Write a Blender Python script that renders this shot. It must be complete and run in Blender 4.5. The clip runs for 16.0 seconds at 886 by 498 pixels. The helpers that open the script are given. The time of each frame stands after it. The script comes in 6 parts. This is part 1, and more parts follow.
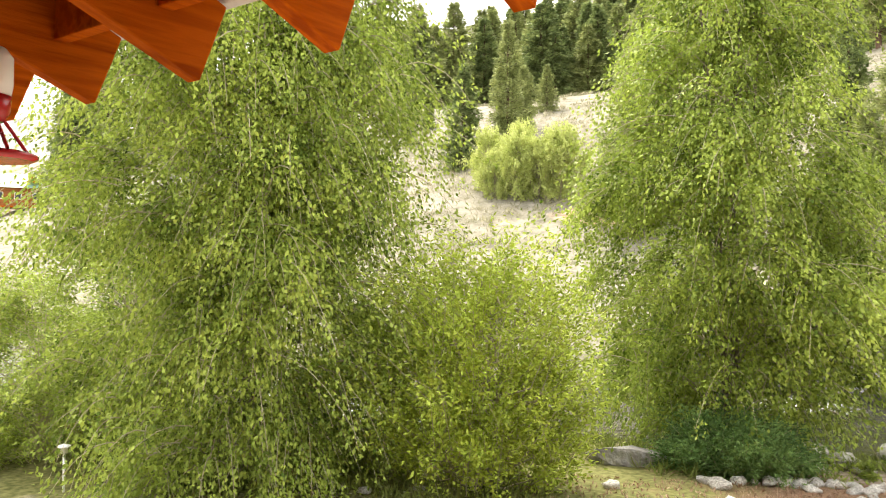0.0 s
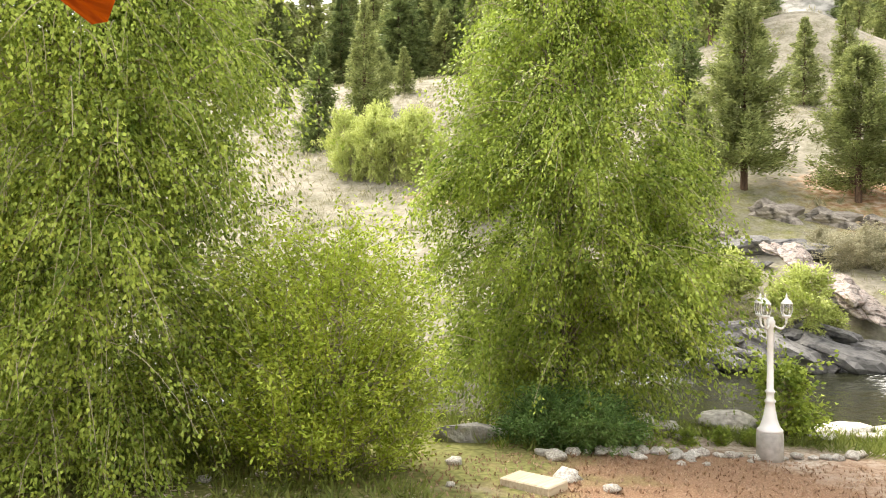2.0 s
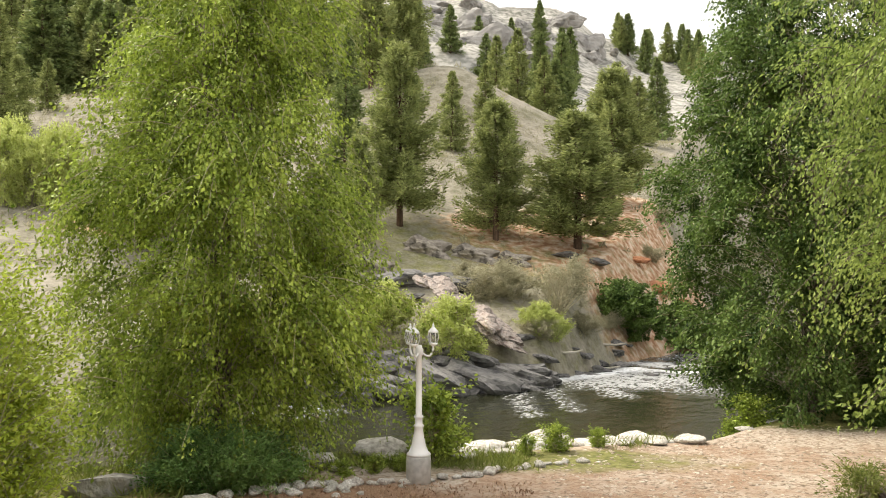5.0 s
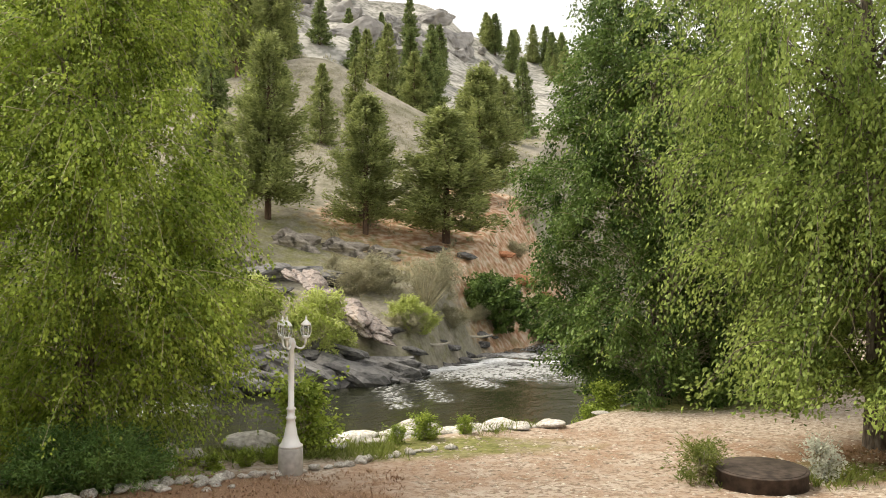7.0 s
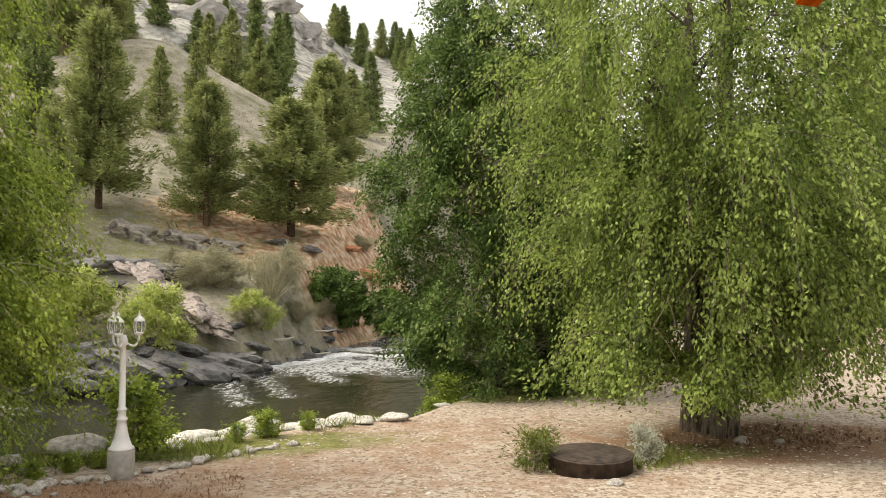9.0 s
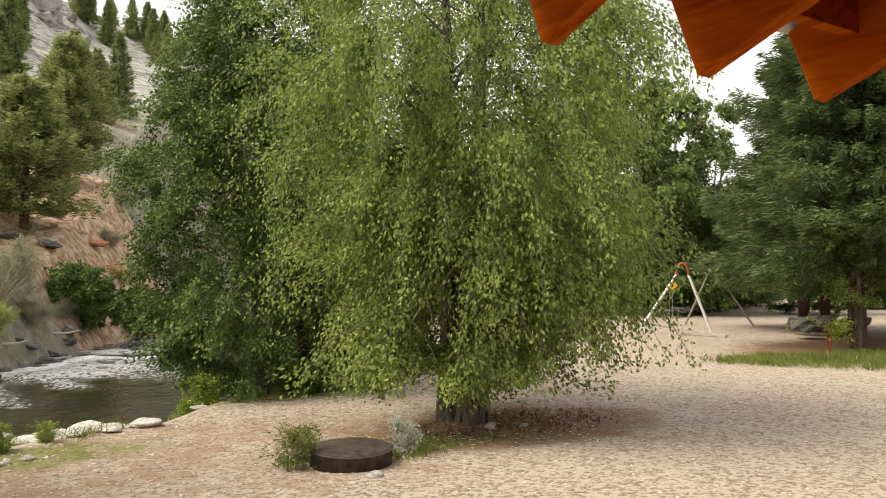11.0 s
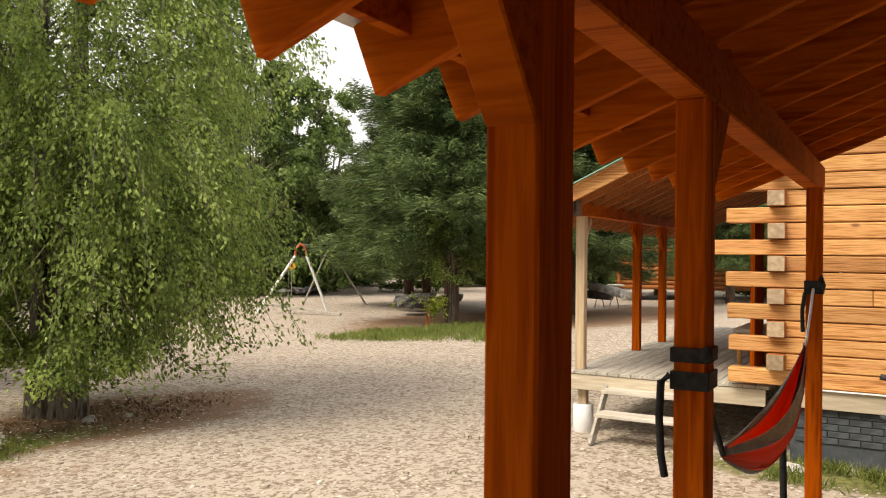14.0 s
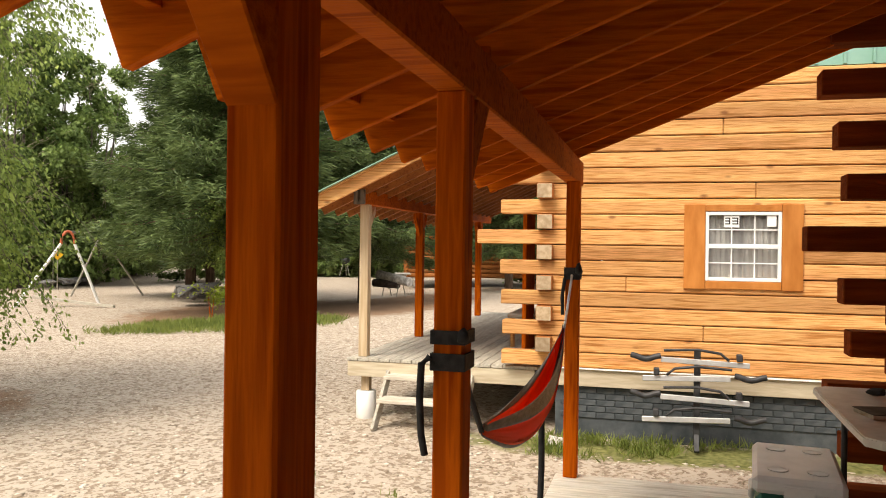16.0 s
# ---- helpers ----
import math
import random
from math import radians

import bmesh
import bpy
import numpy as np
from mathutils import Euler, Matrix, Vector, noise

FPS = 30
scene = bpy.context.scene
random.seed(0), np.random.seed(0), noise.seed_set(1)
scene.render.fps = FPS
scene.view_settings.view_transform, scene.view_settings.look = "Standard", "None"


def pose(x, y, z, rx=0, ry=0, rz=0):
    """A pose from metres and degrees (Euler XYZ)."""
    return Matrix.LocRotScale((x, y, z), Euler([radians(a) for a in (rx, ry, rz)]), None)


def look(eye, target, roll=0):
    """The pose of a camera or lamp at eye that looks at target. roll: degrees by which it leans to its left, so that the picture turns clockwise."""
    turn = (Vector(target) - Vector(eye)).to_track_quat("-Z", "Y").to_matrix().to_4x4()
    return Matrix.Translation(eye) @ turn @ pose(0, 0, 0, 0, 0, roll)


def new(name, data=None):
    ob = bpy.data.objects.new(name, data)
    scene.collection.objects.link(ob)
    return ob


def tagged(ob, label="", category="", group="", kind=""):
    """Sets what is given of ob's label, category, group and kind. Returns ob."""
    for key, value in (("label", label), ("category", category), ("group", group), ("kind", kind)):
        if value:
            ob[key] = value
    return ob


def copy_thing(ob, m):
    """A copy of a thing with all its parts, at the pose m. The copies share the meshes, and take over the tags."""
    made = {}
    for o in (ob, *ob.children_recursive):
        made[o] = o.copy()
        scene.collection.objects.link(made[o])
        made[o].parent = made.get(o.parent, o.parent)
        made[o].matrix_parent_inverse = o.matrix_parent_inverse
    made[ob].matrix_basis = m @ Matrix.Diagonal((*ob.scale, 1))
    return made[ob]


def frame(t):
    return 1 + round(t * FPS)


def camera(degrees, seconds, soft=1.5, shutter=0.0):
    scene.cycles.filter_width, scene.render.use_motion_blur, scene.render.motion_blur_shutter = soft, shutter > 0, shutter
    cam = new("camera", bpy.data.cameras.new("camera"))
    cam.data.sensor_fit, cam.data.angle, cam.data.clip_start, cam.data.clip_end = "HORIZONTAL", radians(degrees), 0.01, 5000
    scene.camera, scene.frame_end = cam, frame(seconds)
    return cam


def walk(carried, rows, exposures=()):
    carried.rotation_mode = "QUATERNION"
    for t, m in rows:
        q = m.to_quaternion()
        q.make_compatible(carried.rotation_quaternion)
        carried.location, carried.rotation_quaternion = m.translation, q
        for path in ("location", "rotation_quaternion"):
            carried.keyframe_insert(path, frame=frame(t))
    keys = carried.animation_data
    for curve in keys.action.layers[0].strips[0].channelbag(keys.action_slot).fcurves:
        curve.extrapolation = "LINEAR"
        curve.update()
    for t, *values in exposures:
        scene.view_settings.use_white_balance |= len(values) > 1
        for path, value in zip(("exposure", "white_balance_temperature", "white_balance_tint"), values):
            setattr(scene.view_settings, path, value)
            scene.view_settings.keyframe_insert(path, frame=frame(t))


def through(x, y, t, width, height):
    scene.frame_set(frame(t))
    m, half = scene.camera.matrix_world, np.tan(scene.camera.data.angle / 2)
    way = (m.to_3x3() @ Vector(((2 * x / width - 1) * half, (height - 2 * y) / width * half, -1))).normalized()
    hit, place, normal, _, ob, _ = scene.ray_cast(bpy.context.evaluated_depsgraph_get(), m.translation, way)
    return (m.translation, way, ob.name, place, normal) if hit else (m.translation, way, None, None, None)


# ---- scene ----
# Metres; z = 0 is the gravel at the cabins, x runs along the porch, y points from the porch to the river.
cam = camera(57.6, 16.0, soft=1.0, shutter=0.12)
PATH = [  # seconds, heading clockwise from +y, pitch, lean, place
    (0.0, -36.82, 1.35, -0.47, -0.225, 0.133, 2.054),
    (0.5, -32.76, 0.79, -0.52, -0.204, 0.157, 2.062),
    (1.0, -30.54, 0.48, -0.35, -0.169, 0.165, 2.060),
    (1.5, -29.11, 0.26, -0.24, -0.115, 0.176, 2.061),
    (2.0, -26.78, 0.14, -0.34, -0.107, 0.203, 2.056),
    (2.5, -23.19, 0.09, -0.41, -0.112, 0.242, 2.051),
    (3.0, -18.99, 0.14, -0.38, -0.113, 0.291, 2.043),
    (3.5, -14.80, 0.44, -0.41, -0.110, 0.352, 2.043),
    (4.0, -10.60, 1.55, -0.43, -0.104, 0.403, 2.045),
    (4.5, -6.73, 2.53, -0.42, -0.089, 0.424, 2.044),
    (5.0, -3.33, 2.62, -0.22, -0.067, 0.416, 2.039),
    (5.2, -2.09, 2.54, -0.20, -0.063, 0.404, 2.038),
    (7.3, 7.01, 2.10, -0.32, -0.117, 0.168, 2.024),
    (7.5, 7.71, 1.99, -0.49, -0.115, 0.160, 2.025),
    (8.0, 10.16, 1.91, -0.37, -0.111, 0.174, 2.030),
    (8.5, 13.27, 1.85, -0.24, -0.101, 0.181, 2.032),
    (8.7, 14.67, 1.84, -0.30, -0.101, 0.181, 2.033),
    (10.8, 31.98, 1.75, -0.24, -0.149, 0.138, 2.049),
    (11.0, 33.73, 1.67, -0.28, -0.144, 0.132, 2.051),
    (11.5, 38.09, 1.45, -0.36, -0.100, 0.104, 2.064),
    (12.0, 42.57, 1.29, -0.41, -0.080, 0.112, 2.062),
    (12.5, 47.02, 1.11, -0.49, -0.079, 0.091, 2.057),
    (13.0, 51.38, 0.95, -0.51, -0.068, 0.078, 2.052),
    (13.5, 55.73, 0.74, -0.55, -0.047, 0.076, 2.055),
    (14.0, 60.06, 0.49, -0.58, -0.027, 0.066, 2.058),
    (14.5, 64.45, 0.32, -0.61, -0.009, 0.058, 2.056),
    (15.0, 68.67, 0.15, -0.67, 0.007, 0.038, 2.054),
    (15.5, 72.41, -0.01, -0.77, 0.005, 0.015, 2.053),
    (16.0, 74.91, -0.11, -0.77, -0.000, 0.000, 2.050),
]
walk(cam, [(t, pose(x, y, z, 90 + p, 0, -h) @ pose(0, 0, 0, 0, 0, -r)) for t, h, p, r, x, y, z in PATH],
     exposures=[(0, 1.3, 7000, 10), (0.6, 1.08, 6980, 10), (2, 1.1, 6980, 10), (3.5, 0.9, 7000, 9), (5, 0.5, 7050, 9), (8, 0.29, 7150, 9), (11, 0.09, 7100, 9), (13, 0.02, 7100, 10), (16, 0.33, 7100, 9)])

# ---- light: a bright, thinly clouded sky ----
world = bpy.data.worlds.new("sky")
scene.world = world
world.use_nodes = True
wn = world.node_tree.nodes
wl = world.node_tree.links
sky = wn.new("ShaderNodeTexSky")
sky.sky_type = 'NISHITA'
sky.sun_disc = False
SUN_EL, SUN_AZ = radians(55), radians(298)
sky.sun_elevation, sky.sun_rotation = SUN_EL, SUN_AZ
sky.dust_density = 4.0
cloud = wn.new("ShaderNodeMixRGB")
cloud.inputs[0].default_value = 0.75
cloud.inputs[2].default_value = (11.0, 11.0, 11.2, 1)
wl.new(sky.outputs[0], cloud.inputs[1])
wl.new(cloud.outputs[0], wn["Background"].inputs[0])
wn["Background"].inputs[1].default_value = 0.12
sun = new("sun", bpy.data.lights.new("sun", 'SUN'))
sun.data.energy, sun.data.angle, sun.data.color = 3.6, radians(32), (1.0, 0.94, 0.84)
sun.matrix_world = look((60 * math.sin(SUN_AZ), 60 * math.cos(SUN_AZ), 77), (0, 0, 0))


# ---- materials ----
def material(name, colors, scale=5.0, detail=6.0, rough=0.8, bump=0.3, bump_scale=40.0, stretch=(1, 1, 1), metal=0.0,
             coarse=0.4, spread=(0.35, 0.65), random=0.0, spec=0.3, distance=0.01):
    """Two or more colours mixed by fine noise, darkened a little by coarse noise; bump at its own scale."""
    m = bpy.data.materials.new(name)
    m.use_nodes = True
    n, l = m.node_tree.nodes, m.node_tree.links
    b = n["Principled BSDF"]
    tc, mp = n.new("ShaderNodeTexCoord"), n.new("ShaderNodeMapping")
    mp.inputs["Scale"].default_value = stretch
    l.new(tc.outputs["Object"], mp.inputs[0])
    t1, t2, t3 = (n.new("ShaderNodeTexNoise") for _ in range(3))
    for t, s, d in ((t1, scale, detail), (t2, scale * 0.13, 3.0), (t3, bump_scale, 4.0)):
        t.inputs["Scale"].default_value, t.inputs["Detail"].default_value = s, d
        l.new(mp.outputs[0], t.inputs["Vector"])
    ramp = n.new("ShaderNodeValToRGB")
    ramp.color_ramp.elements[0].position, ramp.color_ramp.elements[1].position = spread
    while len(ramp.color_ramp.elements) < len(colors):
        ramp.color_ramp.elements.new(spread[0] + (spread[1] - spread[0]) * (len(ramp.color_ramp.elements) - 1) / (len(colors) - 1))
    for e, c in zip(ramp.color_ramp.elements, colors):
        e.color = (*c, 1)
    l.new(t1.outputs[0], ramp.inputs[0])
    ov = n.new("ShaderNodeMixRGB")
    ov.blend_type = 'OVERLAY'
    ov.inputs[0].default_value = coarse
    l.new(ramp.outputs[0], ov.inputs[1])
    l.new(t2.outputs[0], ov.inputs[2])
    out = ov.outputs[0]
    if random:
        info, hsv, mr = n.new("ShaderNodeObjectInfo"), n.new("ShaderNodeHueSaturation"), n.new("ShaderNodeMapRange")
        mr.inputs[3].default_value, mr.inputs[4].default_value = 1 - random, 1 + random
        l.new(info.outputs["Random"], mr.inputs[0])
        l.new(mr.outputs[0], hsv.inputs["Value"])
        l.new(out, hsv.inputs["Color"])
        out = hsv.outputs[0]
    l.new(out, b.inputs["Base Color"])
    b.inputs["Roughness"].default_value, b.inputs["Metallic"].default_value = rough, metal
    b.inputs["Specular IOR Level"].default_value = spec
    if bump:
        bp = n.new("ShaderNodeBump")
        bp.inputs["Strength"].default_value, bp.inputs["Distance"].default_value = bump, distance
        l.new(t3.outputs[0], bp.inputs["Height"])
        l.new(bp.outputs[0], b.inputs["Normal"])
    return m


def add_knots(m, scale, stretch, color=(0.16, 0.055, 0.018)):
    """Scattered dark knots over a wood material."""
    n, l = m.node_tree.nodes, m.node_tree.links
    b = n["Principled BSDF"]
    tc, mp, v, mr, mx = n.new("ShaderNodeTexCoord"), n.new("ShaderNodeMapping"), n.new("ShaderNodeTexVoronoi"), n.new("ShaderNodeMapRange"), n.new("ShaderNodeMixRGB")
    mp.inputs["Scale"].default_value = stretch
    v.inputs["Scale"].default_value = scale
    l.new(tc.outputs["Object"], mp.inputs[0])
    l.new(mp.outputs[0], v.inputs["Vector"])
    mr.inputs[1].default_value, mr.inputs[2].default_value = 0.05, 0.13
    mr.inputs[3].default_value, mr.inputs[4].default_value = 0.75, 0.0
    l.new(v.outputs["Distance"], mr.inputs[0])
    l.new(mr.outputs[0], mx.inputs[0])
    l.new(b.inputs["Base Color"].links[0].from_socket, mx.inputs[1])
    mx.inputs[2].default_value = (*color, 1)
    l.new(mx.outputs[0], b.inputs["Base Color"])


def leaf_material(name, dark, light, through=0.30, island=0.35):
    """A leaf: diffuse and gloss mixed with light passing through; each leaf has its own shade."""
    m = bpy.data.materials.new(name)
    m.use_nodes = True
    n, l = m.node_tree.nodes, m.node_tree.links
    b = n["Principled BSDF"]
    geo, mix = n.new("ShaderNodeNewGeometry"), n.new("ShaderNodeMixRGB")
    tc, tn, add, mr = n.new("ShaderNodeTexCoord"), n.new("ShaderNodeTexNoise"), n.new("ShaderNodeMath"), n.new("ShaderNodeMapRange")
    tn.inputs["Scale"].default_value = 1.9
    l.new(tc.outputs["Object"], tn.inputs["Vector"])
    mr.inputs[1].default_value, mr.inputs[2].default_value = 0.3, 0.7
    mr.inputs[3].default_value, mr.inputs[4].default_value = -island, island
    l.new(tn.outputs[0], mr.inputs[0])
    own = n.new("ShaderNodeMapRange")
    own.inputs[3].default_value, own.inputs[4].default_value = 0.22, 0.78
    l.new(geo.outputs["Random Per Island"], own.inputs[0])
    l.new(own.outputs[0], add.inputs[0])
    l.new(mr.outputs[0], add.inputs[1])
    add.use_clamp = True
    l.new(add.outputs[0], mix.inputs[0])
    mix.inputs[1].default_value, mix.inputs[2].default_value = (*dark, 1), (*light, 1)
    l.new(mix.outputs[0], b.inputs["Base Color"])
    b.inputs["Roughness"].default_value = 0.55
    b.inputs["Specular IOR Level"].default_value = 0.25
    tr, ms = n.new("ShaderNodeBsdfTranslucent"), n.new("ShaderNodeMixShader")
    l.new(mix.outputs[0], tr.inputs[0])
    ms.inputs[0].default_value = through
    l.new(b.outputs[0], ms.inputs[1])
    l.new(tr.outputs[0], ms.inputs[2])
    l.new(ms.outputs[0], n["Material Output"].inputs[0])
    return m


M_CEDAR = material("stained_wood", [(0.31, 0.052, 0.003), (0.53, 0.115, 0.006), (0.38, 0.072, 0.004)], 9, 8, 0.7, 0.25, 60, (3, 0.25, 3), coarse=0.45, random=0.12, spec=0.03)
# Stained logs darkened past their own stain for the shade under the porch roof.
M_SHADE_LOG = material("shade_darkened_log", [(0.15, 0.026, 0.005), (0.26, 0.05, 0.010)], 9, 8, 0.75, 0.3, 50, (3, 0.25, 3), random=0.15, spec=0.03)
M_CEDAR_UP = material("stained_post_wood", [(0.33, 0.050, 0.003), (0.58, 0.118, 0.006), (0.39, 0.068, 0.004)], 9, 8, 0.7, 0.25, 60, (3, 3, 0.2), coarse=0.5, random=0.1, spec=0.03)
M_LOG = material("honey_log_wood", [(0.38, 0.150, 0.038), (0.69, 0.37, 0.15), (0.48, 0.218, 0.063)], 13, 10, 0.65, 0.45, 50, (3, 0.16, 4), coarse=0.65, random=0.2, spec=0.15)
add_knots(M_LOG, 4.6, (0.6, 0.5, 1.1))
add_knots(M_CEDAR_UP, 3.0, (1.0, 1.0, 0.5), (0.10, 0.02, 0.004))
# Darkened copy of M_LOG: the shade under the porches is put into the colour.
M_LOG_X = material("honey_log_wood_long_shaded", [(0.24, 0.07, 0.015), (0.38, 0.14, 0.035), (0.29, 0.095, 0.022)], 10, 8, 0.6, 0.3, 50, (0.25, 3, 3), coarse=0.5, random=0.12)
M_LOG_END = material("log_end_grain", [(0.36, 0.25, 0.15), (0.5, 0.38, 0.26)], 22, 6, 0.8, 0.4, 80, random=0.15)
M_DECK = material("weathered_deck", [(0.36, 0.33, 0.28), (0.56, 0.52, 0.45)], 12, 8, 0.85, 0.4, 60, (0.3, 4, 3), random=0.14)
# Weathered boards made paler than M_DECK to stand in for daylight on the porch.
M_DECK_Y = material("weathered_deck_short_lit", [(0.56, 0.50, 0.42), (0.78, 0.72, 0.63)], 12, 8, 0.85, 0.4, 60, (4, 0.3, 3), random=0.14)
M_STEEL_ROOF = material("green_roof_metal", [(0.22, 0.42, 0.34), (0.28, 0.48, 0.40)], 3, 4, 0.4, 0.05, 20, metal=0.2, spec=0.5)
M_WHITE = material("white_paint", [(0.82, 0.83, 0.84), (0.90, 0.90, 0.90)], 8, 4, 0.45, 0.05, 60, spec=0.5)
M_GALV = material("galvanised_sheet", [(0.55, 0.54, 0.52), (0.68, 0.66, 0.63)], 14, 4, 0.45, 0.1, 30, metal=0.4)
M_BARK = material("grey_bark", [(0.045, 0.036, 0.028), (0.22, 0.185, 0.15), (0.09, 0.072, 0.058)], 16, 8, 0.95, 1.0, 12, (1, 1, 0.22), distance=0.06)
M_TWIG = material("pale_twig", [(0.30, 0.27, 0.17), (0.46, 0.42, 0.29)], 10, 4, 0.9, 0.2)
M_PINE_BARK = material("conifer_bark", [(0.08, 0.05, 0.035), (0.17, 0.11, 0.075)], 12, 6, 0.95, 0.8, 16, (1, 1, 0.3), distance=0.02)
M_CONCRETE = material("concrete", [(0.40, 0.39, 0.37), (0.54, 0.53, 0.51)], 12, 8, 0.9, 0.3, 60)
M_CLIFF = material("grey_cliff_rock", [(0.16, 0.155, 0.15), (0.36, 0.35, 0.33), (0.25, 0.24, 0.23)], 1.2, 9, 0.9, 0.9, 3, coarse=0.7, distance=0.2)
M_ROCK = material("grey_river_rock", [(0.06, 0.06, 0.064), (0.20, 0.195, 0.19), (0.115, 0.112, 0.11)], 3, 9, 0.85, 0.9, 9, coarse=0.7, distance=0.06, random=0.15)
M_PINK_ROCK = material("pinkish_rock", [(0.15, 0.125, 0.112), (0.40, 0.35, 0.32), (0.25, 0.19, 0.165)], 4, 9, 0.85, 0.9, 10, coarse=0.7, distance=0.05, random=0.15)
M_PALE_ROCK = material("pale_border_stone", [(0.40, 0.37, 0.33), (0.80, 0.77, 0.72)], 7, 9, 0.9, 0.9, 20, coarse=0.6, distance=0.02, random=0.18)
M_BLACK = material("black_webbing", [(0.012, 0.012, 0.013), (0.03, 0.03, 0.032)], 30, 3, 0.7, 0.3, 200)
M_RUST = material("rusty_dark_steel", [(0.045, 0.035, 0.03), (0.11, 0.085, 0.07)], 10, 8, 0.75, 0.3, 40, metal=0.3)
L_COTTON = leaf_material("cottonwood_leaf", (0.072, 0.128, 0.011), (0.525, 0.645, 0.125))
L_YELLOW = leaf_material("willow_leaf", (0.19, 0.265, 0.02), (0.60, 0.72, 0.12))
L_ELM = leaf_material("elm_leaf", (0.075, 0.13, 0.022), (0.48, 0.60, 0.17), 0.42)
L_DARK = leaf_material("alder_leaf", (0.020, 0.055, 0.010), (0.22, 0.325, 0.08), 0.22)
L_SPRUCE = leaf_material("spruce_needle", (0.022, 0.045, 0.014), (0.20, 0.27, 0.095), 0.22)
L_PINE = leaf_material("pine_needle", (0.13, 0.165, 0.052), (0.46, 0.51, 0.20), 0.4)
L_FIR = leaf_material("fir_needle", (0.09, 0.135, 0.048), (0.34, 0.41, 0.15), 0.4)
L_GRASS = leaf_material("weed_leaf", (0.10, 0.14, 0.03), (0.28, 0.32, 0.08))
L_DRY = leaf_material("dry_grass_blade", (0.20, 0.19, 0.10), (0.36, 0.335, 0.21), 0.3)
L_SAGE = leaf_material("sage_leaf", (0.30, 0.29, 0.18), (0.50, 0.47, 0.33), 0.4)


# ---- mesh helpers ----
def rng(seed):
    return np.random.default_rng(seed)


def smooth(a, b, x):
    t = np.clip((x - a) / (b - a), 0, 1)
    return t * t * (3 - 2 * t)


def raw_mesh(name, verts, faces, mat, smooth=False):
    """A mesh from arrays of vertices and of triangles or quads."""
    verts, faces = np.asarray(verts, np.float32), np.asarray(faces, np.int32)
    k = faces.shape[1]
    me = bpy.data.meshes.new(name)
    me.vertices.add(len(verts))
    me.vertices.foreach_set("co", verts.ravel())
    me.loops.add(faces.size)
    me.loops.foreach_set("vertex_index", faces.ravel())
    me.polygons.add(len(faces))
    me.polygons.foreach_set("loop_start", np.arange(len(faces), dtype=np.int32) * k)
    me.polygons.foreach_set("loop_total", np.full(len(faces), k, np.int32))
    if smooth:
        me.polygons.foreach_set("use_smooth", np.ones(len(faces), bool))
    me.update(calc_edges=True)
    me.validate()
    me.materials.append(mat)
    return me


def part(name, data, mat=None, parent=None, label="", at=None):
    """Links a bmesh or mesh as one object, under its thing if there is one."""
    if isinstance(data, bmesh.types.BMesh):
        me = bpy.data.meshes.new(name)
        data.to_mesh(me)
        data.free()
        me.materials.append(mat)
        data = me
    ob = new(name, data)
    if parent is not None:
        ob.parent = parent
    if at is not None:
        ob.matrix_basis = at
    return tagged(ob, label)


def thing(name, at, label, category, group="", kind=""):
    ob = new(name)
    ob.matrix_basis = at
    return tagged(ob, label, category, group, kind)


def box(x0, x1, y0, y1, z0, z1, bevel=0.004, bm=None):
    bm = bm or bmesh.new()
    r = bmesh.ops.create_cube(bm, size=1.0, matrix=Matrix.Translation(((x0 + x1) / 2, (y0 + y1) / 2, (z0 + z1) / 2)) @ Matrix.Diagonal((x1 - x0, y1 - y0, z1 - z0, 1)))
    if bevel:
        es = list({e for v in r["verts"] for e in v.link_edges})
        bmesh.ops.bevel(bm, geom=es, offset=bevel, segments=1, affect='EDGES')
    return bm


def beam(a, b, w, h, bevel=0.004, up=(0, 0, 1), bm=None):
    """A squared timber from a to b, w wide and h high."""
    a, b = Vector(a), Vector(b)
    bm = bm or bmesh.new()
    d = (b - a).normalized()
    s = d.cross(Vector(up)).normalized()
    u = s.cross(d)
    m = Matrix((s, d, u)).transposed().to_4x4()
    m.translation = (a + b) / 2
    r = bmesh.ops.create_cube(bm, size=1.0, matrix=m @ Matrix.Diagonal((w, (b - a).length, h, 1)))
    if bevel:
        bmesh.ops.bevel(bm, geom=list({e for v in r["verts"] for e in v.link_edges}), offset=bevel, segments=1, affect='EDGES')
    return bm


def lathe(profile, segments=20, bm=None, centre=(0, 0)):
    """A turned solid from (radius, height) pairs."""
    bm = bm or bmesh.new()
    rings = []
    for r, z in profile:
        rings.append([bm.verts.new((centre[0] + r * math.cos(2 * math.pi * i / segments), centre[1] + r * math.sin(2 * math.pi * i / segments), z)) for i in range(segments)])
    for p, q in zip(rings, rings[1:]):
        for i in range(segments):
            f = bm.faces.new((p[i], p[(i + 1) % segments], q[(i + 1) % segments], q[i]))
            f.smooth = True
    bm.faces.new(rings[-1])
    bm.faces.new(rings[0][::-1])
    return bm


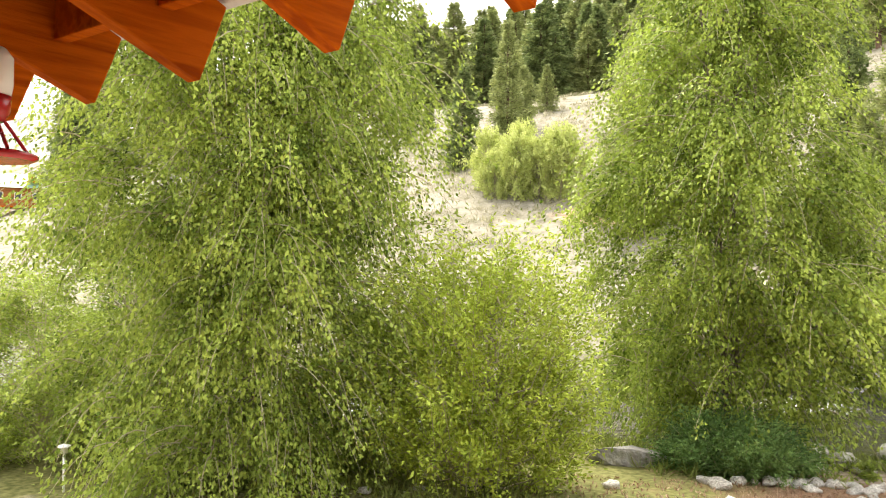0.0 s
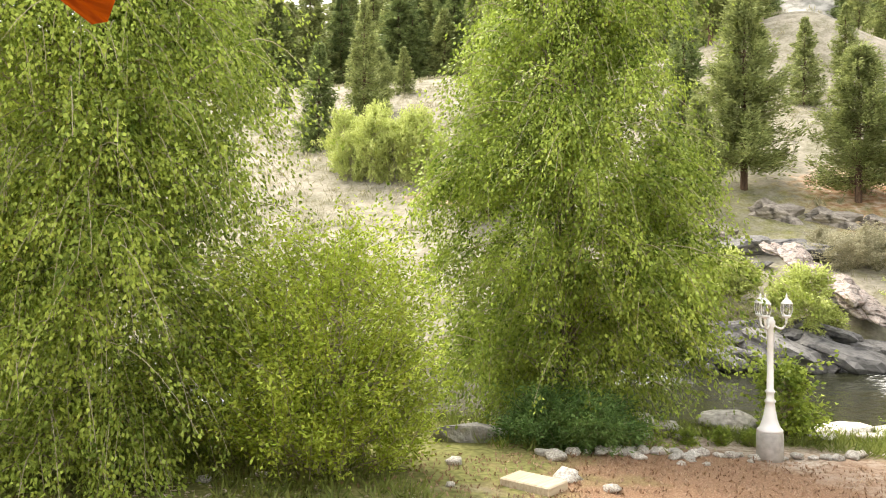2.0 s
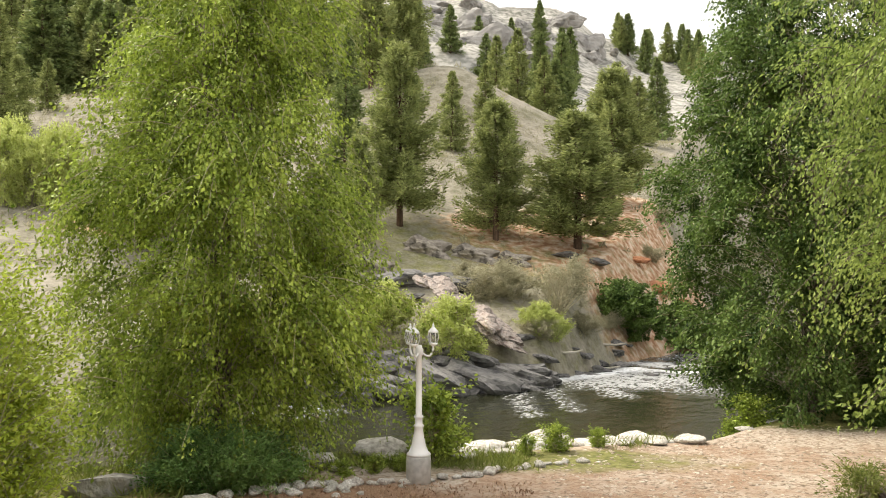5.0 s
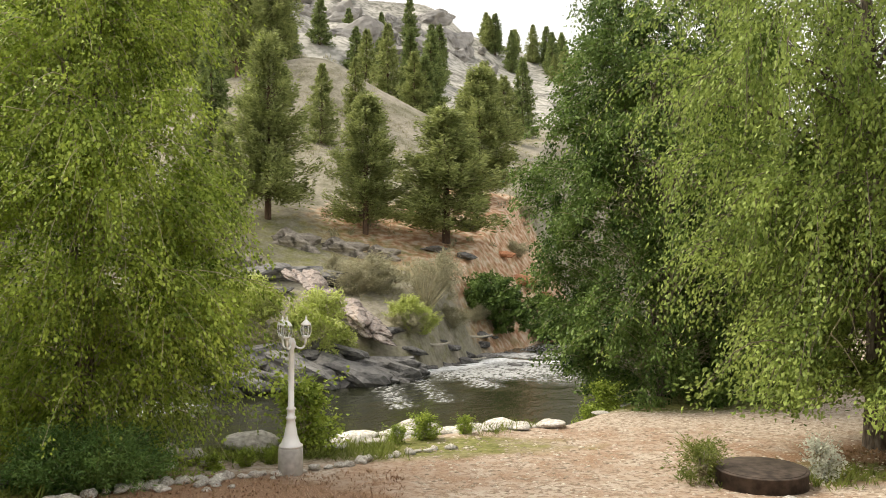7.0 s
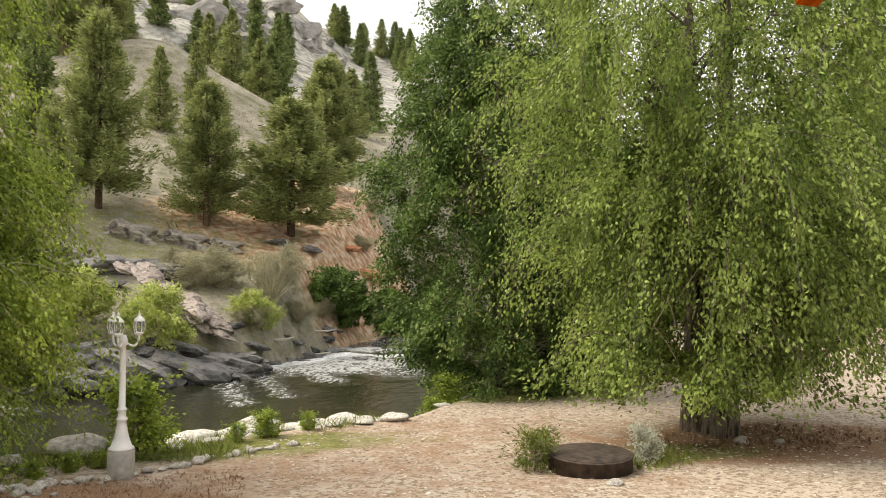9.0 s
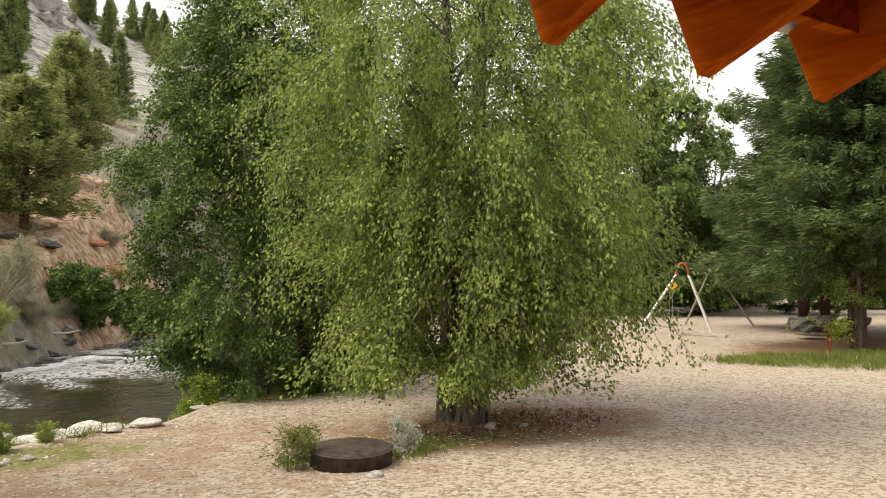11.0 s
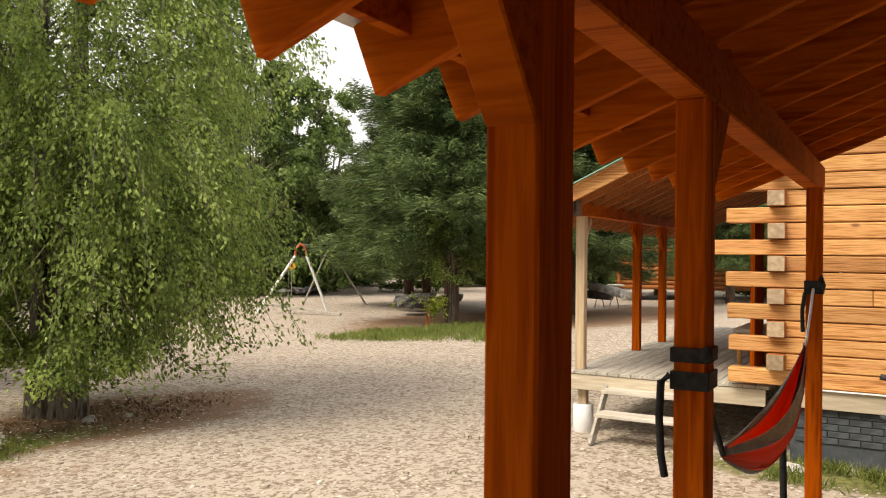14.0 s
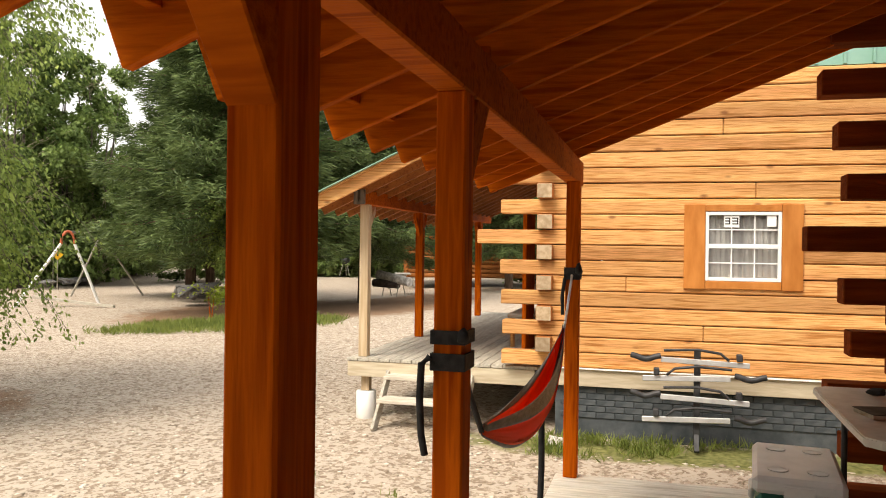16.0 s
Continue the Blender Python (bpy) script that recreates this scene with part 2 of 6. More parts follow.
def tubes(paths, sides=4):
    """Vertices and quads of tubes along paths: each an array of points with a radius for each."""
    vs, fs, base = [], [], 0
    ang = np.arange(sides) * 2 * np.pi / sides
    for pts, rad in paths:
        pts, rad = np.asarray(pts, float), np.asarray(rad, float)
        d = np.gradient(pts, axis=0)
        d /= np.linalg.norm(d, axis=1)[:, None] + 1e-9
        ref = np.where(np.abs(d[:, 2:3]) > 0.9, np.array([[1.0, 0, 0]]), np.array([[0, 0, 1.0]]))
        s = np.cross(d, ref)
        s /= np.linalg.norm(s, axis=1)[:, None] + 1e-9
        u = np.cross(s, d)
        ring = pts[:, None] + rad[:, None, None] * (np.cos(ang)[None, :, None] * s[:, None] + np.sin(ang)[None, :, None] * u[:, None])
        n = len(pts)
        vs.append(ring.reshape(-1, 3))
        i = np.arange(n - 1)[:, None] * sides
        j = np.arange(sides)[None]
        k = (j + 1) % sides
        fs.append(base + np.stack([i + j, i + k, i + sides + k, i + sides + j], -1).reshape(-1, 4))
        base += n * sides
    return np.concatenate(vs), np.concatenate(fs)


def tube_mesh(name, paths, mat, sides=6):
    return raw_mesh(name, *tubes(paths, sides), mat, True)


def leaves(r, places, along, length, width, spread=1.0):
    """Folded rhombic leaves at places, pointing roughly along the given ways."""
    n = len(places)
    d = along + r.normal(0, spread, (n, 3)) * 0.6
    d /= np.linalg.norm(d, axis=1)[:, None] + 1e-9
    s = np.cross(d, r.normal(0, 1, (n, 3)))
    s /= np.linalg.norm(s, axis=1)[:, None] + 1e-9
    up = np.cross(s, d)
    ln = (length * r.uniform(0.6, 1.25, n))[:, None]
    wd = (width * r.uniform(0.7, 1.2, n))[:, None]
    a = places
    b = places + d * ln * 0.45 + s * wd * 0.5 + up * wd * 0.15
    c = places + d * ln - up * ln * 0.12
    e = places + d * ln * 0.45 - s * wd * 0.5 + up * wd * 0.15
    v = np.stack([a, b, c, e], 1).reshape(-1, 3)
    return v, np.arange(4 * n, dtype=np.int32).reshape(-1, 4)


# ---- trees ----
def broadleaf(name, at, label, height, profile, leaf, seed, twigs=420, per=110, droop=0.5, stems=5, trunk=0.12, size=(0.06, 0.035),
              flat=1.0, twig_length=0.9, shell=0.55, inner=0.25, limb_from=0.1, clump=7, floor=0.06, category="tree", group="", up=0.35, bark=None, spread=(0.1, 0.5), lean=(0, 0), thin=None, limb_every=4, limb_bark=None):
    """Trunk or several stems, limbs that carry drooping twigs, and leaves along each twig.
    profile: pairs of height fraction and crown radius."""
    r = rng(seed)
    ob = thing(name, at, label, category, group)
    ph, pr = np.array([p[0] for p in profile]), np.array([p[1] for p in profile])
    paths = []
    # stems
    tops = []
    for i in range(stems):
        a = 2 * math.pi * (i + r.uniform(0, 0.7)) / stems
        out = np.interp(0.75, ph, pr) * (r.uniform(*spread) if stems > 1 else 0.02)
        k = np.linspace(0, 1, 9)
        hh = height * r.uniform(0.82, 0.97)
        b0 = trunk * 0.9 * (stems > 1)
        x = (b0 + out * k ** 1.3) * math.cos(a) + np.cumsum(r.normal(0, 0.012 * height * 0.3, 9)) * k
        y = (b0 + out * k ** 1.3) * math.sin(a) + np.cumsum(r.normal(0, 0.012 * height * 0.3, 9)) * k
        pts = np.stack([x, y, -0.15 + (hh + 0.15) * k], 1)
        rad = trunk * (1 - 0.88 * k) * (1 + 0.35 * np.exp(-k * 14))
        paths.append((pts, rad))
        tops.append((pts, rad))
    # twigs: starts biased to the outside of the crown, joined to the stems by limbs
    n = twigs
    w = np.interp(np.linspace(0, 1, 200), ph, pr)
    if thin:
        w = w * (1 - thin[1] * smooth(thin[0] - 0.08, thin[0] + 0.08, np.linspace(0, 1, 200)))
    lo = ph[0]
    hf = r.choice(np.linspace(0, 1, 200), n, p=(w * (np.linspace(0, 1, 200) >= lo)) / (w * (np.linspace(0, 1, 200) >= lo)).sum())
    ang = r.uniform(0, 2 * math.pi, n)
    if clump:
        c = r.integers(0, max(1, n // clump), n)
        hc, ac = hf.copy(), ang.copy()
        hf = np.clip(hc[c] + r.normal(0, 0.16, n) / height, lo, 1)
        ang = ac[c] + r.normal(0, 0.16, n) / np.maximum(np.interp(hf, ph, pr), 0.3)
    lump = 1 + 0.16 * np.sin(ang * 3 + hf * 9 + seed) + 0.12 * np.sin(ang * 5 - hf * 17 + seed * 2) + r.normal(0, 0.07, n)
    uu = r.uniform(0, 1, n)
    if clump:
        uu = np.clip(uu[c] + r.normal(0, 0.06, n), 0, 1)
    rr = np.interp(hf, ph, pr) * np.maximum(uu ** (1 - shell), inner) * lump
    low = np.maximum(0, 1 - 2.2 * hf)
    start = np.stack([rr * np.cos(ang) + lean[0] * low, rr * np.sin(ang) * flat + lean[1] * low, hf * height], 1)
    outward = np.stack([np.cos(ang), np.sin(ang) * flat, np.zeros(n)], 1)
    L = twig_length * r.uniform(0.5, 1.3, n)
    k = np.linspace(0, 1, 7)
    side = r.normal(0, 0.45, (n, 3)) * np.array([1, 1, 0.5])
    d0 = outward * 0.7 + np.array([0, 0, up]) + side
    P = start[:, None] + L[:, None, None] * (k[None, :, None] * d0[:, None] * 0.75 - (k ** 2)[None, :, None] * np.array([0, 0, droop]))
    P[:, :, 2] = np.maximum(P[:, :, 2], floor + 0.3 * (floor > 0.2) * np.sin(ang * 4)[:, None] ** 2)
    for i in range(n):
        paths.append((P[i], 0.0075 * min(1, twig_length) * (1 - 0.7 * k)))
        if i % limb_every == 0:
            pts, rad = tops[int(r.integers(stems))]
            h0 = max(limb_from, (start[i, 2] - rr[i] * r.uniform(0.3, 0.9)) / height)
            j = min(int(h0 * 9), 7)
            o = pts[j] + (pts[j + 1] - pts[j]) * r.uniform(0, 1)
            kk = np.linspace(0, 1, 6)[:, None]
            q = o * (1 - kk) + start[i] * kk + np.array([0, 0, 1]) * (np.sin(kk * math.pi) * rr[i] * 0.10)
            q[1:-1] += r.normal(0, 0.04, (4, 3))
            paths.append((q, np.linspace(max(0.010, rad[j] * 0.2), 0.007, 6)))
    part("trunk", tube_mesh("trunk", paths[:stems], bark or M_BARK, 10), None, ob)
    part("limb", tube_mesh("limb", paths[stems:], limb_bark or M_TWIG, 4), None, ob, "thin limbs and drooping twigs")
    # leaves
    t = r.uniform(0.05, 1.05, (n, per))
    ij = np.clip(t * 6, 0, 5.999)
    i0 = ij.astype(int)
    fr = (ij - i0)[..., None]
    idx = np.arange(n)[:, None]
    pos = P[idx, i0] * (1 - fr) + P[idx, np.minimum(i0 + 1, 6)] * fr
    way = P[idx, np.minimum(i0 + 1, 6)] - P[idx, i0]
    way /= np.linalg.norm(way, axis=2)[..., None] + 1e-9
    pos = pos + r.normal(0, 0.055, pos.shape) * (0.5 + twig_length)
    pos[..., 2] = np.maximum(pos[..., 2], 0.02)
    v, f = leaves(r, pos.reshape(-1, 3), way.reshape(-1, 3) + np.array([0, 0, -0.5]), size[0], size[1])
    part("crown", raw_mesh("crown", v, f, leaf), None, ob)
    return ob


def conifer_mesh(seed, height, radius, leaf, whorls=22, boughs=9, sprigs=40, size=(0.16, 0.03), bare=0.12, droop=0.35, power=0.9, gaps=0.12, uneven=0.22, fluff=0.025):
    """Trunk and needle meshes of a spruce, fir or pine."""
    r = rng(seed)
    paths, P, W = [], [], []
    k = np.linspace(0, 1, 8)
    lean = r.normal(0, 0.01, 2) * height
    paths.append((np.stack([lean[0] * k, lean[1] * k, -0.3 + (height * 0.97 + 0.3) * k], 1), 0.022 * height * (1 - 0.93 * k) + 0.01))
    for i in range(whorls):
        f = bare + (1 - bare) * (i + r.uniform(-0.3, 0.3)) / whorls
        f = min(max(f, bare), 0.985)
        rad = radius * ((1 - f) / (1 - bare)) ** power * r.uniform(0.8, 1.12) + 0.06
        for b in range(boughs):
            if r.uniform() < gaps:
                continue
            a = 2 * math.pi * (b + r.uniform(0, 1)) / boughs
            R = rad * r.uniform(0.89 - uneven, 0.89 + uneven)
            kk = np.linspace(0, 1, 5)
            rise = r.uniform(-0.1, 0.2) - droop * (1 - f)
            z = f * height + R * (rise * kk - 0.10 * kk + 0.18 * kk ** 3)
            pts = np.stack([R * kk * math.cos(a), R * kk * math.sin(a), z], 1)
            paths.append((pts, np.linspace(0.006 + 0.012 * R, 0.003, 5)))
            n = max(6, int(sprigs * (0.3 + R / radius)))
            t = r.uniform(0.12, 1, n) ** 0.75
            c = np.stack([np.interp(t, kk, pts[:, q]) for q in range(3)], 1)
            sd = r.choice([-1, 1], n) * r.uniform(0, 1, n) * R * 0.28 * (1.05 - t * 0.7)
            c += np.stack([-math.sin(a) * sd, math.cos(a) * sd, -np.abs(sd) * 0.25 + r.normal(0, fluff * radius, n)], 1)
            w = np.stack([np.full(n, math.cos(a)) - math.sin(a) * np.sign(sd) * 0.8, np.full(n, math.sin(a)) + math.cos(a) * np.sign(sd) * 0.8, np.full(n, 6 * fluff - 0.3)], 1)
            P.append(c)
            W.append(w)
    v, f = leaves(r, np.concatenate(P), np.concatenate(W), size[0], size[1], 0.55)
    return tube_mesh("trunk", paths[:1], M_PINE_BARK, 8), tube_mesh("bough", paths[1:], M_PINE_BARK, 3), raw_mesh("needles", v, f, leaf)


def conifer(name, meshes, at, label, group=""):
    ob = thing(name, at, label, "conifer", group)
    for n, me in zip(("trunk", "bough", "crown"), meshes):
        tagged(part(n, me, None, ob), kind="stuff" if n == "bough" else "")
    return ob


def rock_mesh(seed, mat, size=(1, 1, 1), rough=0.25, sub=3, flat_top=0.0):
    r = rng(seed)
    bm = bmesh.new()
    bmesh.ops.create_icosphere(bm, subdivisions=sub, radius=1.0)
    off = Vector(r.uniform(-50, 50, 3))
    cuts = [(Vector(r.normal(0, 1, 3)).normalized(), r.uniform(0.5, 0.8)) for _ in range(12)]
    for v in bm.verts:
        p = v.co.normalized()
        for c, d in cuts:
            s = p.dot(c)
            if s > d:
                p = p - c * (s - d) * 0.9
        p = p * (1 + rough * noise.noise(p * 1.7 + off) + rough * 0.35 * noise.noise(p * 5 + off))
        v.co = Vector((p.x * size[0], p.y * size[1], p.z * size[2]))
    if sub < 3 or mat is M_PALE_ROCK:
        for f in bm.faces:
            f.smooth = True
    me = bpy.data.meshes.new("rock")
    bm.to_mesh(me)
    bm.free()
    me.materials.append(mat)
    return me


# ---- ground ----
NEAR_X, NEAR_Y = (-60, -22, -9.5, -5.5, -2.3, 2.0, 3.2, 4.8, 9.0, 14.0, 22.0, 40), (-18, 0.5, 8.2, 10.3, 11.5, 13.2, 13.5, 15.6, 21.0, 30.0, 48.0, 90)
FAR_X, FAR_Y = (-60, -25, -10, -4.2, 1.5, 4.5, 9.0, 16.0, 24.0, 45), (6, 15, 19.5, 21.8, 25.0, 31.0, 38.0, 52.0, 70.0, 120)
RISE_U = (-3, 0, 1.2, 4, 9, 15, 25, 40, 52, 62, 90, 170, 300)
RISE_Z = (-1.6, -1.0, -0.2, 1.2, 2.8, 5.6, 9.8, 17.0, 21.0, 22.5, 34, 78, 105)
HILL_X, HILL_Y = (-90, -55, -25, -10, -4.2, 1.5, 4.5, 20, 60), (16, 14.5, 14.5, 19.5, 21.8, 23.8, 24.5, 28, 34)


def value_noise(x, y, seed, scale):
    """Smooth noise on arrays, from a table of random values."""
    tab = rng(seed).uniform(-1, 1, (64, 64))
    u, v = x / scale, y / scale
    i, j = np.floor(u).astype(int), np.floor(v).astype(int)
    fu, fv = u - i, v - j
    fu, fv = fu * fu * (3 - 2 * fu), fv * fv * (3 - 2 * fv)
    g = lambda a, b: tab[a % 64, b % 64]
    return (g(i, j) * (1 - fu) + g(i + 1, j) * fu) * (1 - fv) + (g(i, j + 1) * (1 - fu) + g(i + 1, j + 1) * fu) * fv


def height(x, y):
    x, y = np.asarray(x, float), np.asarray(y, float)
    n = y - np.interp(x, NEAR_X, NEAR_Y)
    u = (y - np.interp(x, FAR_X, FAR_Y)) * 0.85
    yard = -0.03 * np.maximum(y - 2.5, 0) - 0.002 * np.maximum(-x - 4, 0)
    yard = np.maximum(yard, -0.38) + 0.02 * value_noise(x, y, 3, 1.7)
    yard = yard * (1 - smooth(-0.6, 1.3, n)) - 1.5 * smooth(-0.6, 1.3, n)
    az = np.degrees(np.arctan2(x, np.maximum(y, 1.0)))
    far = np.interp((y - np.interp(x, HILL_X, HILL_Y)) * 0.85, RISE_U, RISE_Z)
    far = np.minimum(far, -1.0 + 1.1 * u)
    m = 1 - 0.06 * smooth(-4, 3, az) - 0.12 * smooth(3, 14, az) - 0.42 * smooth(14, 34, az) - 0.25 * smooth(34, 60, az)
    far = np.where(far > 8, 8 + (far - 8) * m, far)
    bump = value_noise(x, y, 5, 9.0) * 0.5 + value_noise(x, y, 6, 3.1) * 0.16 + value_noise(x, y, 7, 28.0) * 1.8
    crag = np.abs(value_noise(x, y, 21, 17.0)) * 7 + np.abs(value_noise(x, y, 22, 8.0)) * 3
    far = far + 4.6 * np.exp(-((x + 3.2) / 7.5) ** 2 - ((y - 65) / 7.0) ** 2)   # the grassy knoll
    far = far + bump * smooth(1, 30, u) + crag * smooth(75, 120, u)
    return np.where(u > -2.5, np.maximum(far, yard), yard)


def ground_z(x, y):
    return float(height(np.array([x]), np.array([y]))[0])


def axis(lo, hi, fine_lo, fine_hi, step, grow=1.13):
    a = list(np.arange(fine_lo, fine_hi + step / 2, step))
    s = step
    while a[-1] < hi:
        s *= grow
        a.append(a[-1] + s)
    s = step
    while a[0] > lo:
        s *= grow
        a.insert(0, a[0] - s)
    return np.array(a)


def ground_material():
    m = bpy.data.materials.new("gravel_and_hillside")
    m.use_nodes = True
    n, l = m.node_tree.nodes, m.node_tree.links
    b = n["Principled BSDF"]
    tc, att, sep = n.new("ShaderNodeTexCoord"), n.new("ShaderNodeAttribute"), n.new("ShaderNodeSeparateColor")
    att.attribute_name = "zone"
    l.new(att.outputs["Color"], sep.inputs[0])

    def tex(kind, scale, detail=4.0):
        t = n.new(kind)
        t.inputs["Scale"].default_value = scale
        if "Detail" in t.inputs:
            t.inputs["Detail"].default_value = detail
        l.new(tc.outputs["Object"], t.inputs["Vector"])
        return t

    def ramp(src, *stops):
        r = n.new("ShaderNodeValToRGB")
        while len(r.color_ramp.elements) < len(stops):
            r.color_ramp.elements.new(0.5)
        for e, (p, c) in zip(r.color_ramp.elements, stops):
            e.position, e.color = p, (*c, 1)
        l.new(src, r.inputs[0])
        return r.outputs[0]

    def mix(fac, a, c, kind='MIX'):
        x = n.new("ShaderNodeMixRGB")
        x.blend_type = kind
        for i, s in enumerate((fac, a, c)):
            if isinstance(s, (float, int)):
                x.inputs[i].default_value = s
            else:
                l.new(s, x.inputs[i])
        return x.outputs[0]

    def edge(src, noise_out, lo, hi):
        """Breaks a zone's border up with noise."""
        ad, mr = n.new("ShaderNodeMath"), n.new("ShaderNodeMapRange")
        l.new(src, ad.inputs[0])
        l.new(noise_out, ad.inputs[1])
        mr.inputs[1].default_value, mr.inputs[2].default_value = lo, hi
        l.new(ad.outputs[0], mr.inputs[0])
        return mr.outputs[0]

    chip, chip2 = tex("ShaderNodeTexVoronoi", 18), tex("ShaderNodeTexVoronoi", 9)
    sepc = n.new("ShaderNodeSeparateColor")
    l.new(chip.outputs["Color"], sepc.inputs[0])
    fine, mid, wide = tex("ShaderNodeTexNoise", 60, 6), tex("ShaderNodeTexNoise", 2.2, 6), tex("ShaderNodeTexNoise", 0.35, 4)
    stones = ramp(sepc.outputs[0], (0.0, (0.15, 0.11, 0.078)), (0.4, (0.235, 0.18, 0.134)), (0.78, (0.345, 0.275, 0.215)), (0.96, (0.56, 0.485, 0.41)))
    gravel = mix(0.30, stones, ramp(mid.outputs[0], (0.3, (0.18, 0.128, 0.09)), (0.7, (0.33, 0.255, 0.19))))
    mulch = ramp(fine.outputs[0], (0.3, (0.15, 0.085, 0.05)), (0.55, (0.29, 0.18, 0.115)), (0.75, (0.44, 0.33, 0.24)))
    tuft = ramp(tex("ShaderNodeTexNoise", 7, 8).outputs[0], (0.38, (0.085, 0.085, 0.055)), (0.5, (0.225, 0.21, 0.165)), (0.64, (0.36, 0.335, 0.28)))
    hill = mix(0.45, mix(0.5, tuft, ramp(tex("ShaderNodeTexNoise", 1.3, 10).outputs[0], (0.42, (0.085, 0.088, 0.055)), (0.5, (0.26, 0.24, 0.195)), (0.60, (0.38, 0.355, 0.305)))), ramp(wide.outputs[0], (0.35, (0.165, 0.16, 0.095)), (0.65, (0.34, 0.305, 0.25))))
    ledge = tex("ShaderNodeTexNoise", 0.16, 12)
    scree = mix(0.5, ramp(ledge.outputs[0], (0.40, (0.13, 0.128, 0.115)), (0.5, (0.30, 0.295, 0.27)), (0.60, (0.46, 0.45, 0.41))), ramp(tex("ShaderNodeTexNoise", 0.9, 10).outputs[0], (0.42, (0.10, 0.105, 0.08)), (0.52, (0.33, 0.32, 0.29)), (0.62, (0.50, 0.48, 0.44))))
    hill = mix(edge(att.outputs["Alpha"], wide.outputs[0], 0.85, 1.15), hill, scree)
    red = ramp(tex("ShaderNodeTexNoise", 3, 8).outputs[0], (0.36, (0.33, 0.175, 0.10)), (0.5, (0.52, 0.34, 0.225)), (0.62, (0.64, 0.52, 0.41)))
    green = ramp(tex("ShaderNodeTexNoise", 14, 8).outputs[0], (0.3, (0.085, 0.092, 0.026)), (0.7, (0.25, 0.245, 0.095)))
    c = mix(edge(sep.outputs[0], mid.outputs[0], 0.85, 1.15), hill, gravel)
    r2 = mix(edge(sep.outputs[0], mid.outputs[0], 0.85, 1.15), red, mulch)
    c = mix(edge(sep.outputs[1], mid.outputs[0], 0.8, 1.2), c, r2)
    c = mix(edge(sep.outputs[2], mid.outputs[0], 0.8, 1.2), c, green)
    l.new(c, b.inputs["Base Color"])
    b.inputs["Roughness"].default_value = 0.95
    b.inputs["Specular IOR Level"].default_value = 0.15
    bp, bp2 = n.new("ShaderNodeBump"), n.new("ShaderNodeBump")
    bp.inputs["Strength"].default_value, bp.inputs["Distance"].default_value = 0.35, 0.008
    bp2.inputs["Strength"].default_value, bp2.inputs["Distance"].default_value = 0.5, 0.12
    l.new(chip.outputs["Distance"], bp.inputs["Height"])
    l.new(mid.outputs[0], bp2.inputs["Height"])
    l.new(bp2.outputs[0], bp.inputs["Normal"])
    l.new(bp.outputs[0], b.inputs["Normal"])
    return m


def patch(X, Y, x, y, rx, ry, soft=0.5):
    d = np.sqrt(((X - x) / rx) ** 2 + ((Y - y) / ry) ** 2)
    return 1 - smooth(1 - soft, 1 + soft, d)


def build_ground():
    xs, ys = axis(-420, 420, -13, 17, 0.24, 1.06), axis(-300, 620, -4, 44, 0.26, 1.06)
    X, Y = np.meshgrid(xs, ys)
    Z = height(X, Y)
    nx, ny = len(xs), len(ys)
    i = np.arange(nx * ny).reshape(ny, nx)
    f = np.stack([i[:-1, :-1], i[:-1, 1:], i[1:, 1:], i[1:, :-1]], -1).reshape(-1, 4)
    me = raw_mesh("ground", np.stack([X, Y, Z], -1).reshape(-1, 3), f, ground_material(), True)
    near = Y - np.interp(X, NEAR_X, NEAR_Y)
    u = Y - np.interp(X, FAR_X, FAR_Y)
    gravel = (near < -0.2) * 1.0
    # The patches at x 26.5 and 31 are mulch and also paint the spruces' shade.
    red = np.maximum.reduce([patch(X, Y, 3.2, 10.2, 5.0, 3.4) * 0.46, patch(X, Y, -2.2, 8.3, 2.6, 1.5), patch(X, Y, 7.4, 9.6, 2.6, 1.6), patch(X, Y, 26.5, 14, 6, 3.6), patch(X, Y, 31, 10, 7, 2.6), patch(X, Y, 7.6, 39.5, 3.5, 2.5), patch(X, Y, 5.5, 37, 7.5, 5.0), patch(X, Y, -15.5, 33, 2.6, 1.6), patch(X, Y, 8, 44, 5, 3)])
    grass = np.maximum.reduce([patch(X, Y, -7, 7.5, 4.5, 3.0), patch(X, Y, -14, 6, 8, 6), patch(X, Y, -0.6, 11.3, 3.6, 0.9) * 0.8, patch(X, Y, 6, 16, 3.0, 1.6), patch(X, Y, 21.4, 13.0, 2.6, 1.3) * 0.7,
                               patch(X, Y, 8.45, -0.5, 0.45, 3.2) * 0.8, patch(X, Y, 5.6, 9.2, 1.6, 0.6) * 0.7, ((u > 0) & (u < 7)) * 0.32, patch(X, Y, -2, 34, 7, 4) * 0.5])
    col = me.color_attributes.new("zone", 'FLOAT_COLOR', 'POINT')
    col.data.foreach_set("color", np.stack([gravel, red, grass, smooth(17, 30, Z)], -1).astype(np.float32).ravel())
    tagged(part("ground", me), "tan crushed gravel yard with a dry grassy hillside beyond the river", "ground", kind="structure")


build_ground()


def streak(X, Y, x0, y0, x1, y1, w):
    """1 on the line between two places, falling to 0 at a width w."""
    t = np.clip(((X - x0) * (x1 - x0) + (Y - y0) * (y1 - y0)) / ((x1 - x0) ** 2 + (y1 - y0) ** 2), 0, 1)
    return np.exp(-((X - x0 - t * (x1 - x0)) ** 2 + (Y - y0 - t * (y1 - y0)) ** 2) / w ** 2)


